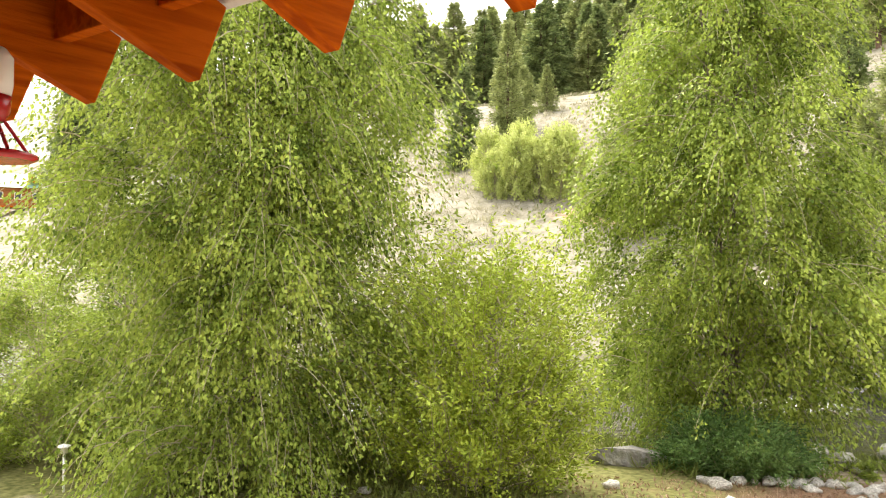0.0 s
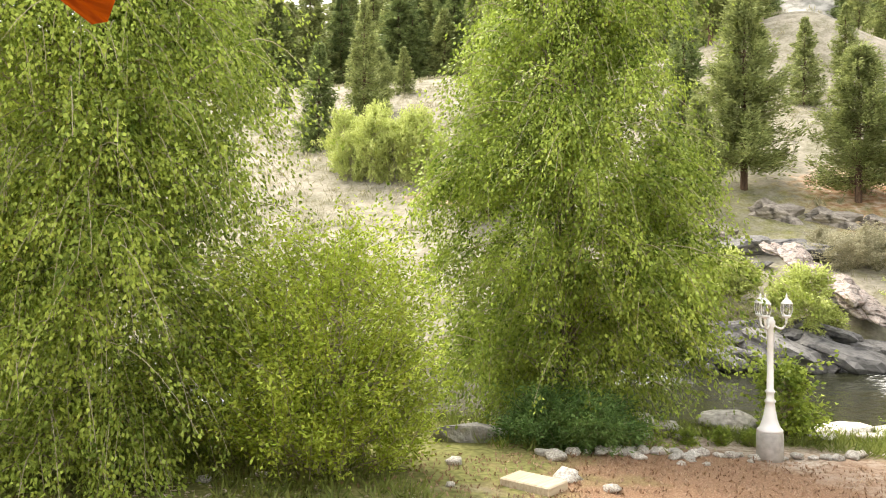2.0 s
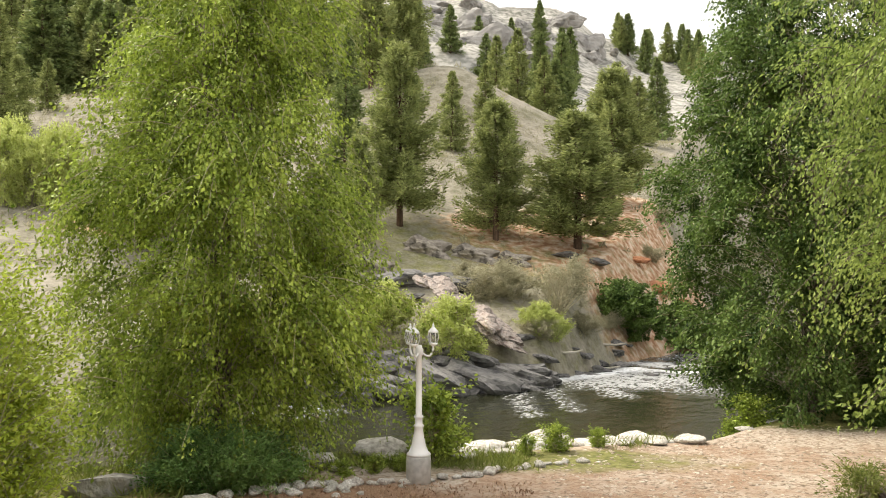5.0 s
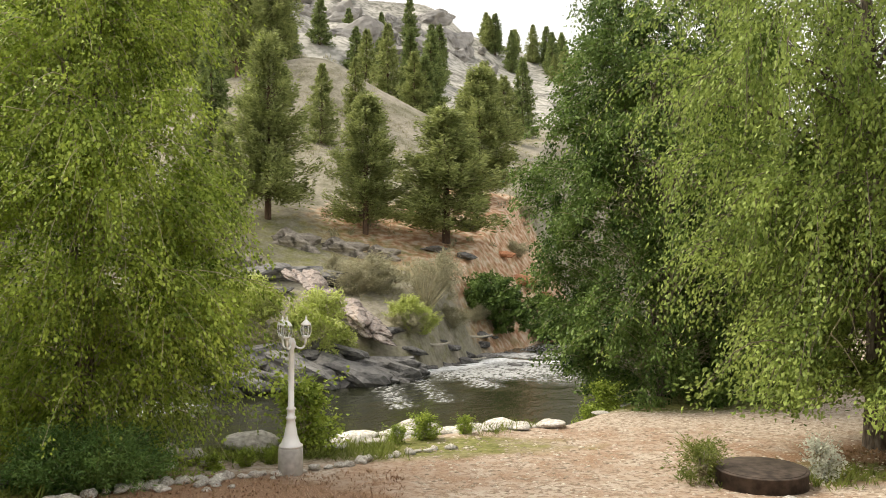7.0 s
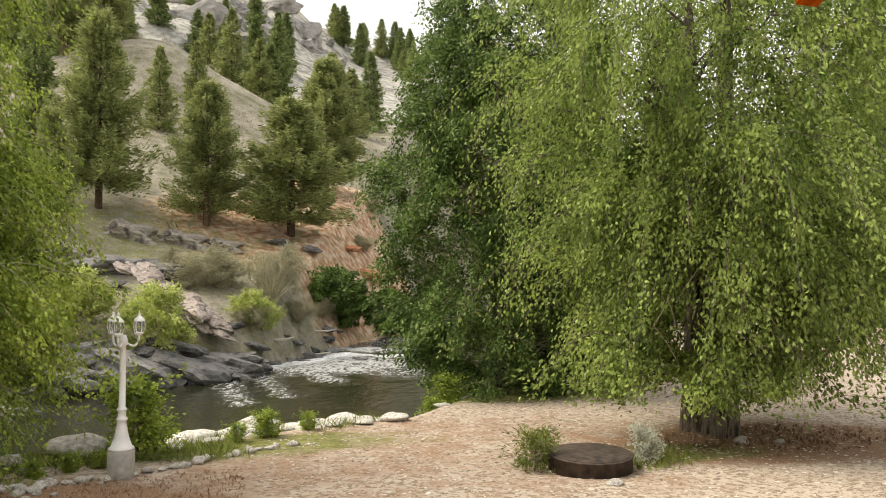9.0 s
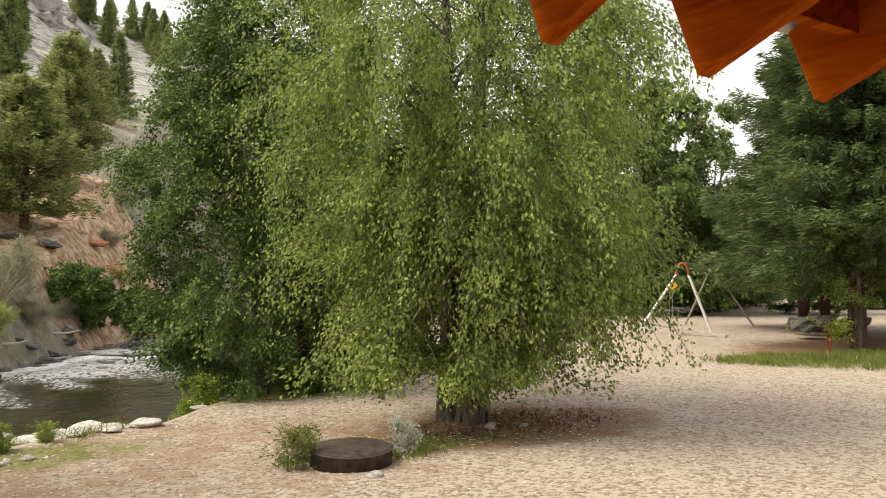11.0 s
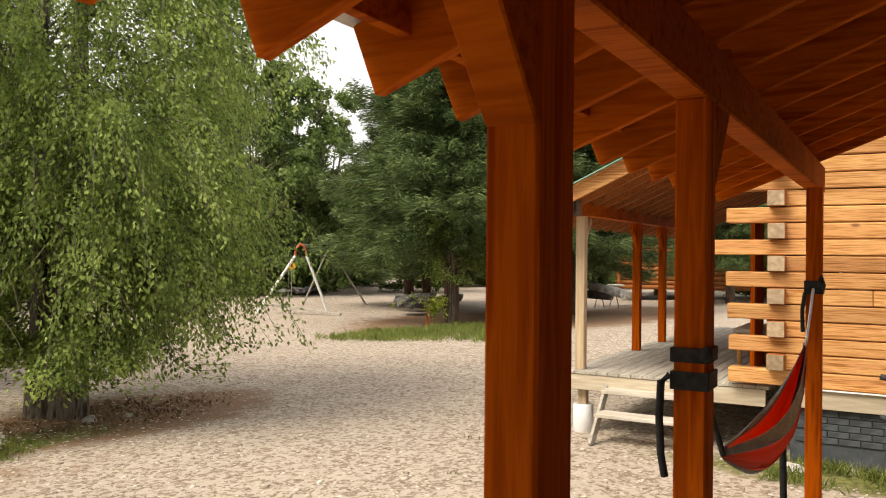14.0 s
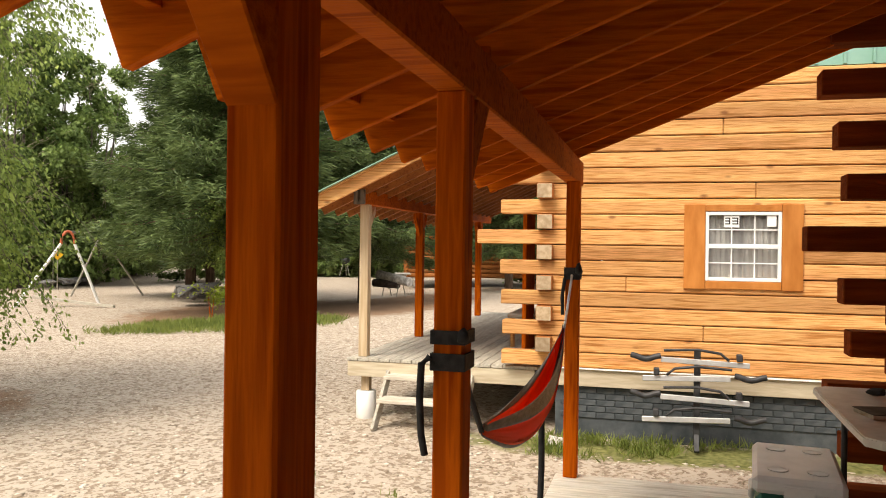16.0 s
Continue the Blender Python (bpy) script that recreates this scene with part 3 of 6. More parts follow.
def water_material():
    m = bpy.data.materials.new("river_water")
    m.use_nodes = True
    n, l = m.node_tree.nodes, m.node_tree.links
    b = n["Principled BSDF"]
    tc, mp, t, t2, bp = n.new("ShaderNodeTexCoord"), n.new("ShaderNodeMapping"), n.new("ShaderNodeTexNoise"), n.new("ShaderNodeTexNoise"), n.new("ShaderNodeBump")
    mp.vector_type = 'TEXTURE'
    mp.inputs["Rotation"].default_value = (0, 0, radians(60))
    mp.inputs["Scale"].default_value = (0.95, 0.6, 1)
    l.new(tc.outputs["Object"], mp.inputs[0])
    att = n.new("ShaderNodeAttribute")
    att.attribute_name = "foam"
    for q, s in ((t, 2.2), (t2, 6.0)):
        q.inputs["Scale"].default_value, q.inputs["Detail"].default_value = s, 8
        l.new(mp.outputs[0], q.inputs["Vector"])
    ad, mr, mx = n.new("ShaderNodeMath"), n.new("ShaderNodeMapRange"), n.new("ShaderNodeMixRGB")
    l.new(att.outputs["Fac"], ad.inputs[0])
    l.new(t2.outputs[0], ad.inputs[1])
    mr.inputs[1].default_value, mr.inputs[2].default_value = 0.90, 1.52
    l.new(ad.outputs[0], mr.inputs[0])
    l.new(mr.outputs[0], mx.inputs[0])
    mx.inputs[1].default_value, mx.inputs[2].default_value = (0.022, 0.024, 0.012, 1), (0.82, 0.84, 0.86, 1)
    l.new(mx.outputs[0], b.inputs["Base Color"])
    rg = n.new("ShaderNodeMapRange")
    rg.inputs[3].default_value, rg.inputs[4].default_value = 0.08, 0.8
    l.new(mr.outputs[0], rg.inputs[0])
    l.new(rg.outputs[0], b.inputs["Roughness"])
    b.inputs["IOR"].default_value = 1.33
    bp.inputs["Strength"].default_value, bp.inputs["Distance"].default_value = 0.45, 0.06
    l.new(t.outputs[0], bp.inputs["Height"])
    l.new(bp.outputs[0], b.inputs["Normal"])
    return m


def build_water():
    xs, ys = axis(-90, 60, -8, 14, 0.16, 1.2), axis(-20, 130, 10, 40, 0.16, 1.2)
    X, Y = np.meshgrid(xs, ys)
    foam = np.maximum.reduce([streak(X, Y, 0.5, 23.9, 2.35, 26.4, 0.75) * 0.95, streak(X, Y, 2.4, 26.4, 5.0, 29.3, 0.9) * 0.95, streak(X, Y, 0.6, 23.6, 0.9, 19.2, 0.7) * 0.52, streak(X, Y, 1.6, 24.8, 2.0, 20.0, 0.7) * 0.5,
                              streak(X, Y, 3.2, 27.5, 3.4, 22.5, 0.8) * 0.58, streak(X, Y, 4.8, 29.5, 6.8, 28.6, 0.8) * 0.8, patch(X, Y, 4.2, 26.8, 3.6, 3.8, 0.7) * 0.64, patch(X, Y, 5.6, 24.2, 1.8, 1.8, 0.7) * 0.5, patch(X, Y, 6.6, 31.5, 2.6, 1.6, 0.7) * 0.72,
                              patch(X, Y, 8, 35, 4, 4, 0.8) * 0.5, patch(X, Y, -4.8, 19.2, 1.5, 1.6, 0.8) * 0.75, patch(X, Y, -12.5, 12, 3, 1.6, 0.8) * 0.8, patch(X, Y, -16, 14, 3, 2, .8) * 0.7])
    wave = value_noise(X, Y, 11, 0.9) * 0.03 + value_noise(X, Y, 12, 0.35) * 0.012
    Z = -0.95 + wave * (0.25 + 2.4 * foam) + 0.10 * foam
    nx, ny = len(xs), len(ys)
    i = np.arange(nx * ny).reshape(ny, nx)
    f = np.stack([i[:-1, :-1], i[:-1, 1:], i[1:, 1:], i[1:, :-1]], -1).reshape(-1, 4)
    me = raw_mesh("river", np.stack([X, Y, Z], -1).reshape(-1, 3), f, water_material(), True)
    a = me.attributes.new("foam", 'FLOAT', 'POINT')
    a.data.foreach_set("value", foam.astype(np.float32).ravel())
    tagged(part("water", me), "dark river with a white rapid below grey rocks", "river", kind="structure")


build_water()

# ---- the porch that the camera stands on ----
DECK, EAVE_Y, SLOPE = 0.55, 1.20, 0.39
UNDER = 2.436   # underside of the rafters at their ends
RAFTERS = [1.569 + 0.403 * k for k in range(-18, 11)]


def under_z(y):
    return UNDER + SLOPE * (EAVE_Y - y)


def knee(x, z, way, run, y0, y1, thick=0.19):
    """A knee brace with a level foot and a plumb back, rising away from a post's face at 45 degrees."""
    bm = bmesh.new()
    pts = [(x, z), (x, z + thick), (x + way * run, z + run * 1.15 + thick), (x + way * run, z + run * 1.15)]
    a = [bm.verts.new((px, y0, pz)) for px, pz in pts]
    b = [bm.verts.new((px, y1, pz)) for px, pz in pts]
    bm.faces.new(a)
    bm.faces.new(b[::-1])
    for i in range(len(pts)):
        bm.faces.new((a[i], b[i], b[(i + 1) % len(pts)], a[(i + 1) % len(pts)]))
    bmesh.ops.recalc_face_normals(bm, faces=bm.faces)
    bmesh.ops.bevel(bm, geom=bm.edges[:], offset=0.004, segments=1, affect='EDGES')
    return bm


def porch_post(x0, x1, y0, y1, label):
    ob = thing("porch_post", pose(0, 0, 0), label, "post", "porch posts")
    part("post", box(x0, x1, y0, y1, DECK, 2.497, 0.006), M_CEDAR_UP, ob)
    return ob


post_a = porch_post(1.06, 1.205, 0.532, 0.62, "heavy orange-brown stained timber post with a knee brace")
part("knee_brace", knee(1.058, 2.25, -1, 0.24, 0.533, 0.619), M_CEDAR, post_a)
post_b = porch_post(2.206, 2.31, 0.532, 0.62, "orange-brown timber post with black hammock straps round it")
part("knee_brace", knee(2.312, 2.24, 1, 0.24, 0.535, 0.617), M_CEDAR, post_b)
post_c = porch_post(5.32, 5.41, 0.51, 0.60, "stained timber corner post with a black hammock strap")

header = thing("porch_header", pose(0, 0, 0), "long stained timber beam over the porch posts", "beam", kind="structure")
part("beam", box(-5.8, 5.75, 0.53, 0.622, 2.495, 2.66, 0.006), M_CEDAR, header)

roof = thing("porch_roof", pose(0, 0, 0), "stained rafters under a metal porch roof", "roof", kind="structure")
for x in RAFTERS:
    part("rafter", beam((x, EAVE_Y, UNDER + 0.09), (x, -2.4, under_z(-2.4) + 0.09), 0.04, 0.185, 0.003), M_CEDAR, roof)
    # Thin pale strip that paints the gravel's bounced light on the rafter's underside.
    part("lower_edge", beam((x, EAVE_Y - 0.06, under_z(EAVE_Y - 0.06) - 0.0065), (x, -2.4, under_z(-2.4) - 0.0065), 0.034, 0.004, 0), M_LOG, roof, "lower edge of the rafter, golden for light bounced off the gravel")
for x0, x1 in zip(RAFTERS, RAFTERS[1:]):
    part("blocking", beam((x0 + 0.021, EAVE_Y - 0.12, under_z(EAVE_Y - 0.12) + 0.135), (x1 - 0.021, EAVE_Y - 0.12, under_z(EAVE_Y - 0.12) + 0.135), 0.035, 0.10, 0.002), M_CEDAR, roof)
part("metal_sheet", beam((0.05, EAVE_Y + 0.05, under_z(EAVE_Y + 0.05) + 0.204), (0.05, -2.5, under_z(-2.5) + 0.204), 11.8, 0.012, 0), M_GALV, roof, "pale bare metal roofing sheet")

deck = thing("porch_deck", pose(0, 0, 0), "weathered grey plank deck of the near cabin", "deck", kind="structure")
for k in range(72):
    x = 5.42 - 0.145 * (k + 1)
    part("plank", box(x + 0.006, x + 0.139, -1.25, 0.66, DECK - 0.035, DECK, 0.006), M_DECK_Y, deck)
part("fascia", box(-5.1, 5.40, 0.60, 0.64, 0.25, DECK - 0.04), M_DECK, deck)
part("fascia", box(5.36, 5.40, -1.25, 0.596, 0.25, DECK - 0.04), M_DECK_Y, deck)

# ---- the near cabin behind the camera: log walls ----
near_wall = thing("wall_near_cabin", pose(0, 0, 0), "squared log wall of the near cabin with crossed corner logs", "log wall", kind="structure")
TIPS = (-1.04, -0.95, -1.07, -1.03, -0.83, -1.04, -0.99, -0.90, -0.95)
for k in range(26):
    z = 0.53 + 0.1525 * k
    if k % 2:
        part("log", box(-5.5, 5.62, -1.55, -1.37, z, z + 0.1495, 0.006), M_SHADE_LOG, near_wall)
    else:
        part("log", box(5.12, 5.30, -6.0, TIPS[(k // 2 - 1) % 9], z, z + 0.1495, 0.006), M_SHADE_LOG, near_wall)
part("footing", box(-5.4, 5.28, -6.0, -1.40, -0.2, 0.525), M_CONCRETE, near_wall)
# Unseen slab behind the logs, added to stop light leaking between the courses.
part("inner_wall", box(-5.19, 5.11, -1.53, -1.39, 0.535, 4.4, 0), M_LOG_X, near_wall)
part("gable_wall", box(-5.4, -5.2, -6.0, -1.56, 0.53, 4.4), M_LOG_X, near_wall)

# ---- the next cabin ----
WX, CORNER_Y, FAR_DECK = 8.9, 1.30, 0.72
M_GLASS = bpy.data.materials.new("window_glass")
M_GLASS.use_nodes = True
M_GLASS.node_tree.nodes["Principled BSDF"].inputs["Transmission Weight"].default_value = 0.92
M_GLASS.node_tree.nodes["Principled BSDF"].inputs["Roughness"].default_value = 0.02
M_GLASS.node_tree.nodes["Principled BSDF"].inputs["IOR"].default_value = 1.3
M_CURTAIN = material("grey_curtain", [(0.30, 0.29, 0.28), (0.42, 0.41, 0.39)], 18, 3, 0.95, 0.3, 30, (6, 6, 0.2))
M_SKIRT = material("sun_bleached_board", [(0.46, 0.38, 0.27), (0.60, 0.52, 0.40)], 10, 6, 0.8, 0.2, 40, (4, 0.3, 3))
M_BLOCK = material("dark_blue_grey_block", [(0.055, 0.065, 0.075), (0.10, 0.11, 0.12)], 8, 6, 0.85, 0.3, 40)
M_PLAIN_LOG = material("pale_squared_post", [(0.46, 0.33, 0.20), (0.60, 0.46, 0.31)], 9, 8, 0.7, 0.3, 50, (3, 3, 0.25))
M_TRIM = material("orange_window_trim", [(0.40, 0.135, 0.024), (0.54, 0.21, 0.05)], 9, 8, 0.5, 0.2, 50, (3, 1, 0.3), random=0.08)

cabin = thing("log_cabin", pose(0, 0, 0), "honey-coloured squared log cabin with a covered plank porch", "cabin")
r = rng(51)
for k in range(19):
    z = 0.755 + 0.168 * k
    j = r.uniform(-0.006, 0.006)
    end = CORNER_Y + ((0.70 if k == 8 else 0.42 + r.uniform(-0.03, 0.03)) if k % 2 == 0 else 0.02)
    # the window's opening cuts the logs between its jambs
    spans = [(-5.5, end)]
    if z < 2.43 and z + 0.163 > 1.78:
        spans = [(-5.5, -1.24), (-0.41, end)]
    elif k in (2, 5, 11, 15):
        cut = (-0.45, 0.35, -0.95, -0.62)[(2, 5, 11, 15).index(k)]
        spans = [(-5.5, cut - 0.002), (cut + 0.002, end)]
    for a, b in spans:
        part("log", box(WX + j, WX + 0.17 + j, a, b, z + 0.004, z + 0.162, 0.010), M_LOG, cabin)
    if k % 2:
        e0 = WX - 0.11 + r.uniform(-0.03, 0.02)
        part("log_end", box(e0 - 0.006, e0 - 0.0005, CORNER_Y - 0.155, CORNER_Y + 0.007, z + 0.006, z + 0.16, 0.002), M_LOG_END, cabin, "weathered grey log end")
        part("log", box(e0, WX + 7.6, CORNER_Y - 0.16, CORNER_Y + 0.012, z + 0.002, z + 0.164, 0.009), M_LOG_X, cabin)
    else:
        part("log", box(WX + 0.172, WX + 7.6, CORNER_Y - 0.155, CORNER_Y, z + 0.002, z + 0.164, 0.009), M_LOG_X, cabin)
part("skirting_board", box(WX - 0.035, WX + 0.10, -5.5, CORNER_Y - 0.18, 0.56, 0.752, 0.004), M_SKIRT, cabin, "pale bleached skirting board")
part("drip_edge", beam((WX - 0.05, -5.5, 0.735), (WX - 0.05, CORNER_Y - 0.15, 0.755), 0.03, 0.012, 0), M_WHITE, cabin)
part("ceiling", box(WX + 0.2, WX + 7.4, -5.4, CORNER_Y - 0.2, 3.8, 3.9, 0), M_SKIRT, cabin)
part("back_wall", box(WX + 7.4, WX + 7.6, -5.4, CORNER_Y - 0.2, 0.56, 4.2, 0), M_LOG, cabin)
part("side_wall", box(WX + 0.2, WX + 7.4, -5.5, -5.42, 0.56, 4.2, 0), M_LOG, cabin)
part("floor_plate", box(WX + 0.2, WX + 7.4, -5.4, CORNER_Y - 0.2, 0.56, 0.70, 0), M_SKIRT, cabin)
foundation = part("foundation", box(WX + 0.04, WX + 7.4, -5.4, CORNER_Y - 0.2, -0.4, 0.555, 0), M_BLOCK, cabin, "dark painted block foundation")
brick = box(-0.01, 0.01, -0.095, 0.095, -0.03, 0.03, 0.004)
brick_me = bpy.data.meshes.new("brick")
brick.to_mesh(brick_me)
brick.free()
brick_me.materials.append(M_BLOCK)
for row in range(5):
    for c in range(20):
        part("brick", brick_me, None, foundation, at=pose(WX + 0.035, 0.95 - 0.2 * c - 0.1 * (row % 2), 0.24 + 0.068 * row))
# gable of ribbed sheet over the wall
gable = part("gable_cladding", box(WX + 0.02, WX + 0.12, -5.4, CORNER_Y - 0.3, 3.955, 5.6, 0), M_STEEL_ROOF, cabin, "pale green ribbed metal gable")
for c in range(24):
    part("rib", box(WX - 0.005, WX + 0.018, -5.3 + 0.27 * c, -5.27 + 0.27 * c, 3.96, 5.55, 0.004), M_STEEL_ROOF, gable)

# window
win = part("window", box(WX + 0.03, WX + 0.06, -1.24, -0.41, 1.70, 1.738, 0.002), M_TRIM, cabin, "white double-hung window with orange trim")
for a in ((-0.455, -0.24, 1.65, 2.54), (-1.41, -1.205, 1.65, 2.54)):
    part("side_trim", box(WX - 0.028, WX + 0.02, *a, 0.004), M_TRIM, win)
part("head_trim", box(WX - 0.024, WX + 0.02, -1.203, -0.457, 2.465, 2.535, 0.004), M_TRIM, win)
part("sill_trim", box(WX - 0.024, WX + 0.02, -1.203, -0.457, 1.655, 1.735, 0.004), M_TRIM, win)
for y0, y1, z0, z1 in ((-0.49, -0.457, 1.738, 2.463), (-1.203, -1.17, 1.738, 2.463), (-1.169, -0.491, 1.738, 1.775), (-1.169, -0.491, 2.426, 2.463), (-1.169, -0.491, 2.08, 2.125)):
    part("sash_rail", box(WX - 0.018, WX + 0.03, y0, y1, z0, z1, 0.004), M_WHITE, win, "white vinyl rail")
for z0, z1 in ((2.126, 2.425), (1.776, 2.079)):
    for f in (1 / 3, 2 / 3):
        y = -1.169 + 0.678 * f
        part("muntin", box(WX - 0.002, WX + 0.012, y - 0.006, y + 0.006, z0, z1, 0), M_WHITE, win)
    zm = (z0 + z1) / 2
    part("muntin", box(WX - 0.004, WX + 0.008, -1.168, -0.492, zm - 0.006, zm + 0.006, 0), M_WHITE, win)
    ob = part("pane", box(WX + 0.016, WX + 0.020, -1.168, -0.492, z0, z1, 0), M_GLASS, win)
    ob.visible_shadow = False
bm = bmesh.new()
vs = []
for i in range(41):
    y = -1.19 + 0.73 * i / 40
    x = WX + 0.10 + 0.012 * math.sin(i * 1.9) + (0.05 if abs(i - 20) < 1 else 0)
    vs.append((bm.verts.new((x, y, 1.72)), bm.verts.new((x, y, 2.48))))
for p, q in zip(vs, vs[1:]):
    bm.faces.new((p[0], q[0], q[1], p[1]))
part("curtain", bm, M_CURTAIN, win)
notice = part("notice", box(WX - 0.0045, WX - 0.0035, -0.79, -0.64, 2.30, 2.42, 0), M_WHITE, win, "white paper notice with a dark mark")
for a in ((-0.70, -0.65), (-0.78, -0.72)):
    for z in (2.33, 2.36, 2.39):
        part("mark", box(WX - 0.0065, WX - 0.005, *a, z, z + 0.012, 0), M_BLACK, notice)
    part("mark", box(WX - 0.0065, WX - 0.005, a[0], a[0] + 0.012, 2.342, 2.39, 0), M_BLACK, notice)
part("notice", box(WX - 0.0045, WX - 0.0035, -1.15, -1.06, 2.31, 2.43, 0), M_WHITE, win, "small cream paper notice")

# its porch
far_deck = thing("porch_deck", pose(0, 0, 0), "weathered grey plank porch deck of the log cabin", "deck", kind="structure")
for k in range(17):
    y = 1.31 + 0.135 * k
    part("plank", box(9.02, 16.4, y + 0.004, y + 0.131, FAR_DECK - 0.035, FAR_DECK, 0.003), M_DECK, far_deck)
part("fascia", box(9.03, 9.07, 1.35, 3.60, FAR_DECK - 0.22, FAR_DECK - 0.04), M_SKIRT, far_deck)
part("fascia", box(9.075, 16.4, 3.56, 3.60, FAR_DECK - 0.22, FAR_DECK - 0.04), M_SKIRT, far_deck)
for x in (9.2, 12.0, 15.0):
    pier = part("pier", lathe([(0.12, -0.2), (0.12, 0.30), (0.11, 0.31)], 16, None, (x, 3.42)), M_WHITE, far_deck, "whitish concrete pier")
    part("stub", box(x - 0.05, x + 0.05, 3.37, 3.47, 0.312, 0.497), M_PLAIN_LOG, far_deck)
for x, m in ((9.2, M_PLAIN_LOG), (11.5, M_CEDAR_UP), (12.9, M_CEDAR_UP), (15.5, M_CEDAR_UP)):
    ob = thing("porch_post", pose(0, 0, 0), "pale squared timber porch post on the plank deck" if x < 10 else "orange stained timber porch post on the plank deck", "post", "cabin porch posts")
    part("post", box(x - 0.055, x + 0.055, 3.40, 3.51, FAR_DECK, 2.557, 0.006), m, ob)
    for w in (-1, 1):
        if x < 10 and w < 0:
            continue
        part("knee_brace", knee(x + w * 0.055, 2.20, w, 0.22, 3.43, 3.48, 0.09), m, ob)
hd = thing("porch_header", pose(0, 0, 0), "grey-ended timber beam over the cabin porch posts", "beam", kind="structure")
part("beam", box(9.0, 16.4, 3.39, 3.52, 2.56, 2.72, 0.006), M_CEDAR, hd)
part("end_cap", box(8.96, 8.998, 3.385, 3.525, 2.55, 2.725, 0.004), M_BARK, hd, "weathered grey beam end")
fr = thing("cabin_porch_roof", pose(0, 0, 0), "rafters and boards of the log cabin's porch roof", "roof", kind="structure")


def far_under(y):
    return 2.42 + 0.46 * (3.95 - y)


for k in range(20):
    x = 8.62 + 0.403 * k
    # The outermost rafter takes the lit tone, those under the roof the shaded one.
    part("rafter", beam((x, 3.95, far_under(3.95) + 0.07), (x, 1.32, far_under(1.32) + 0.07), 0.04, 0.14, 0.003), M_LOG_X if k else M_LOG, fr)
part("sheathing", beam((12.4, 3.99, far_under(3.99) + 0.153), (12.4, 1.32, far_under(1.32) + 0.153), 7.7, 0.018, 0), M_LOG, fr)
part("metal_sheet", beam((12.4, 4.03, far_under(4.03) + 0.170), (12.4, 1.32, far_under(1.32) + 0.170), 7.8, 0.01, 0), M_STEEL_ROOF, fr)

steps = thing("porch_steps", pose(0, 0, 0), "open weathered grey wooden steps up to the porch", "steps")
for i, (x, z) in enumerate(((8.93, 0.56), (8.70, 0.33))):
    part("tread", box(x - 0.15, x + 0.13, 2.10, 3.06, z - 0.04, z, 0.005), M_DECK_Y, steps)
for y in (2.06, 3.07):
    part("stringer", beam((9.02, y, 0.56), (8.48, y, -0.02), 0.035, 0.13, 0.004), M_DECK, steps)

# porch bench and door frame of the cabin
bench = thing("porch_bench", pose(11.2, 1.75, FAR_DECK), "rough log bench with a woven seat on the cabin porch", "bench")
for x in (-0.45, 0.45):
    for y in (-0.16, 0.16):
        part("leg", lathe([(0.03, 0), (0.035, 0.4)], 8, None, (x, y)), M_LOG, bench)
part("seat", box(-0.55, 0.55, -0.22, 0.22, 0.4, 0.46, 0.015), M_DECK, bench)
part("backrest", box(-0.55, 0.55, -0.22, -0.18, 0.52, 0.85, 0.012), M_LOG, bench)
doorpost = thing("door_frame", pose(0, 0, 0), "dark stained plank door leaf standing open on the porch", "door", kind="structure")
part("door", box(10.05, 10.75, 1.62, 1.67, FAR_DECK + 0.01, 2.5, 0.004), M_CEDAR_UP, doorpost)

# ---- a lodge across the river ----
lodge = thing("lodge", pose(-78.0, 36.3, ground_z(-77, 36) + 0.5, 0, 0, 63) @ Matrix.Diagonal((0.6, 0.6, 0.6, 1)), "orange log lodge with a pale green metal roof", "house")
part("wall", box(-5, 5, -3, 3, 0, 3.2, 0.02), M_LOG_X, lodge)
bm = bmesh.new()
for x in (-5.6, 5.6):
    bm.verts.new((x, -3.8, 3.0)), bm.verts.new((x, 0, 5.4)), bm.verts.new((x, 3.8, 3.0))
bm.verts.ensure_lookup_table()
v = bm.verts
for f in ((0, 1, 2), (5, 4, 3), (0, 3, 4, 1), (1, 4, 5, 2), (2, 5, 3, 0)):
    bm.faces.new([v[i] for i in f])
roof_l = part("roof", bm, M_STEEL_ROOF, lodge, "pale green metal roof")
bm = bmesh.new()
for x, z in ((-0.9, 4.0), (0.9, 4.0), (0, 5.0)):
    bm.verts.new((x + 3, -3.3, z)), bm.verts.new((x + 3, -0.8, z))
bm.verts.ensure_lookup_table()
v = bm.verts
for f in ((0, 2, 4), (1, 5, 3), (0, 1, 3, 2), (2, 3, 5, 4), (4, 5, 1, 0)):
    bm.faces.new([v[i] for i in f])
part("dormer", bm, M_CEDAR, roof_l)
for x in (-4, -1.5, 1, 3.5):
    w = part("window", box(x - 0.5, x + 0.5, -3.05, -2.98, 1.2, 2.3, 0.01), M_WHITE, lodge)
    part("pane", box(x - 0.4, x + 0.4, -3.07, -3.055, 1.3, 2.2, 0), M_BLOCK, w)
part("balcony", box(-5, 5, -4.4, -3.05, -0.1, 0.1, 0.01), M_CEDAR, lodge)
for x in range(-5, 6):
    part("baluster", box(x - 0.05, x + 0.05, -4.38, -4.28, -1.0 if x % 3 == 0 else 0.1, 1.0, 0), M_LOG_X, lodge)
part("rail", box(-5, 5, -4.4, -4.26, 1.001, 1.1, 0.01), M_LOG_X, lodge)
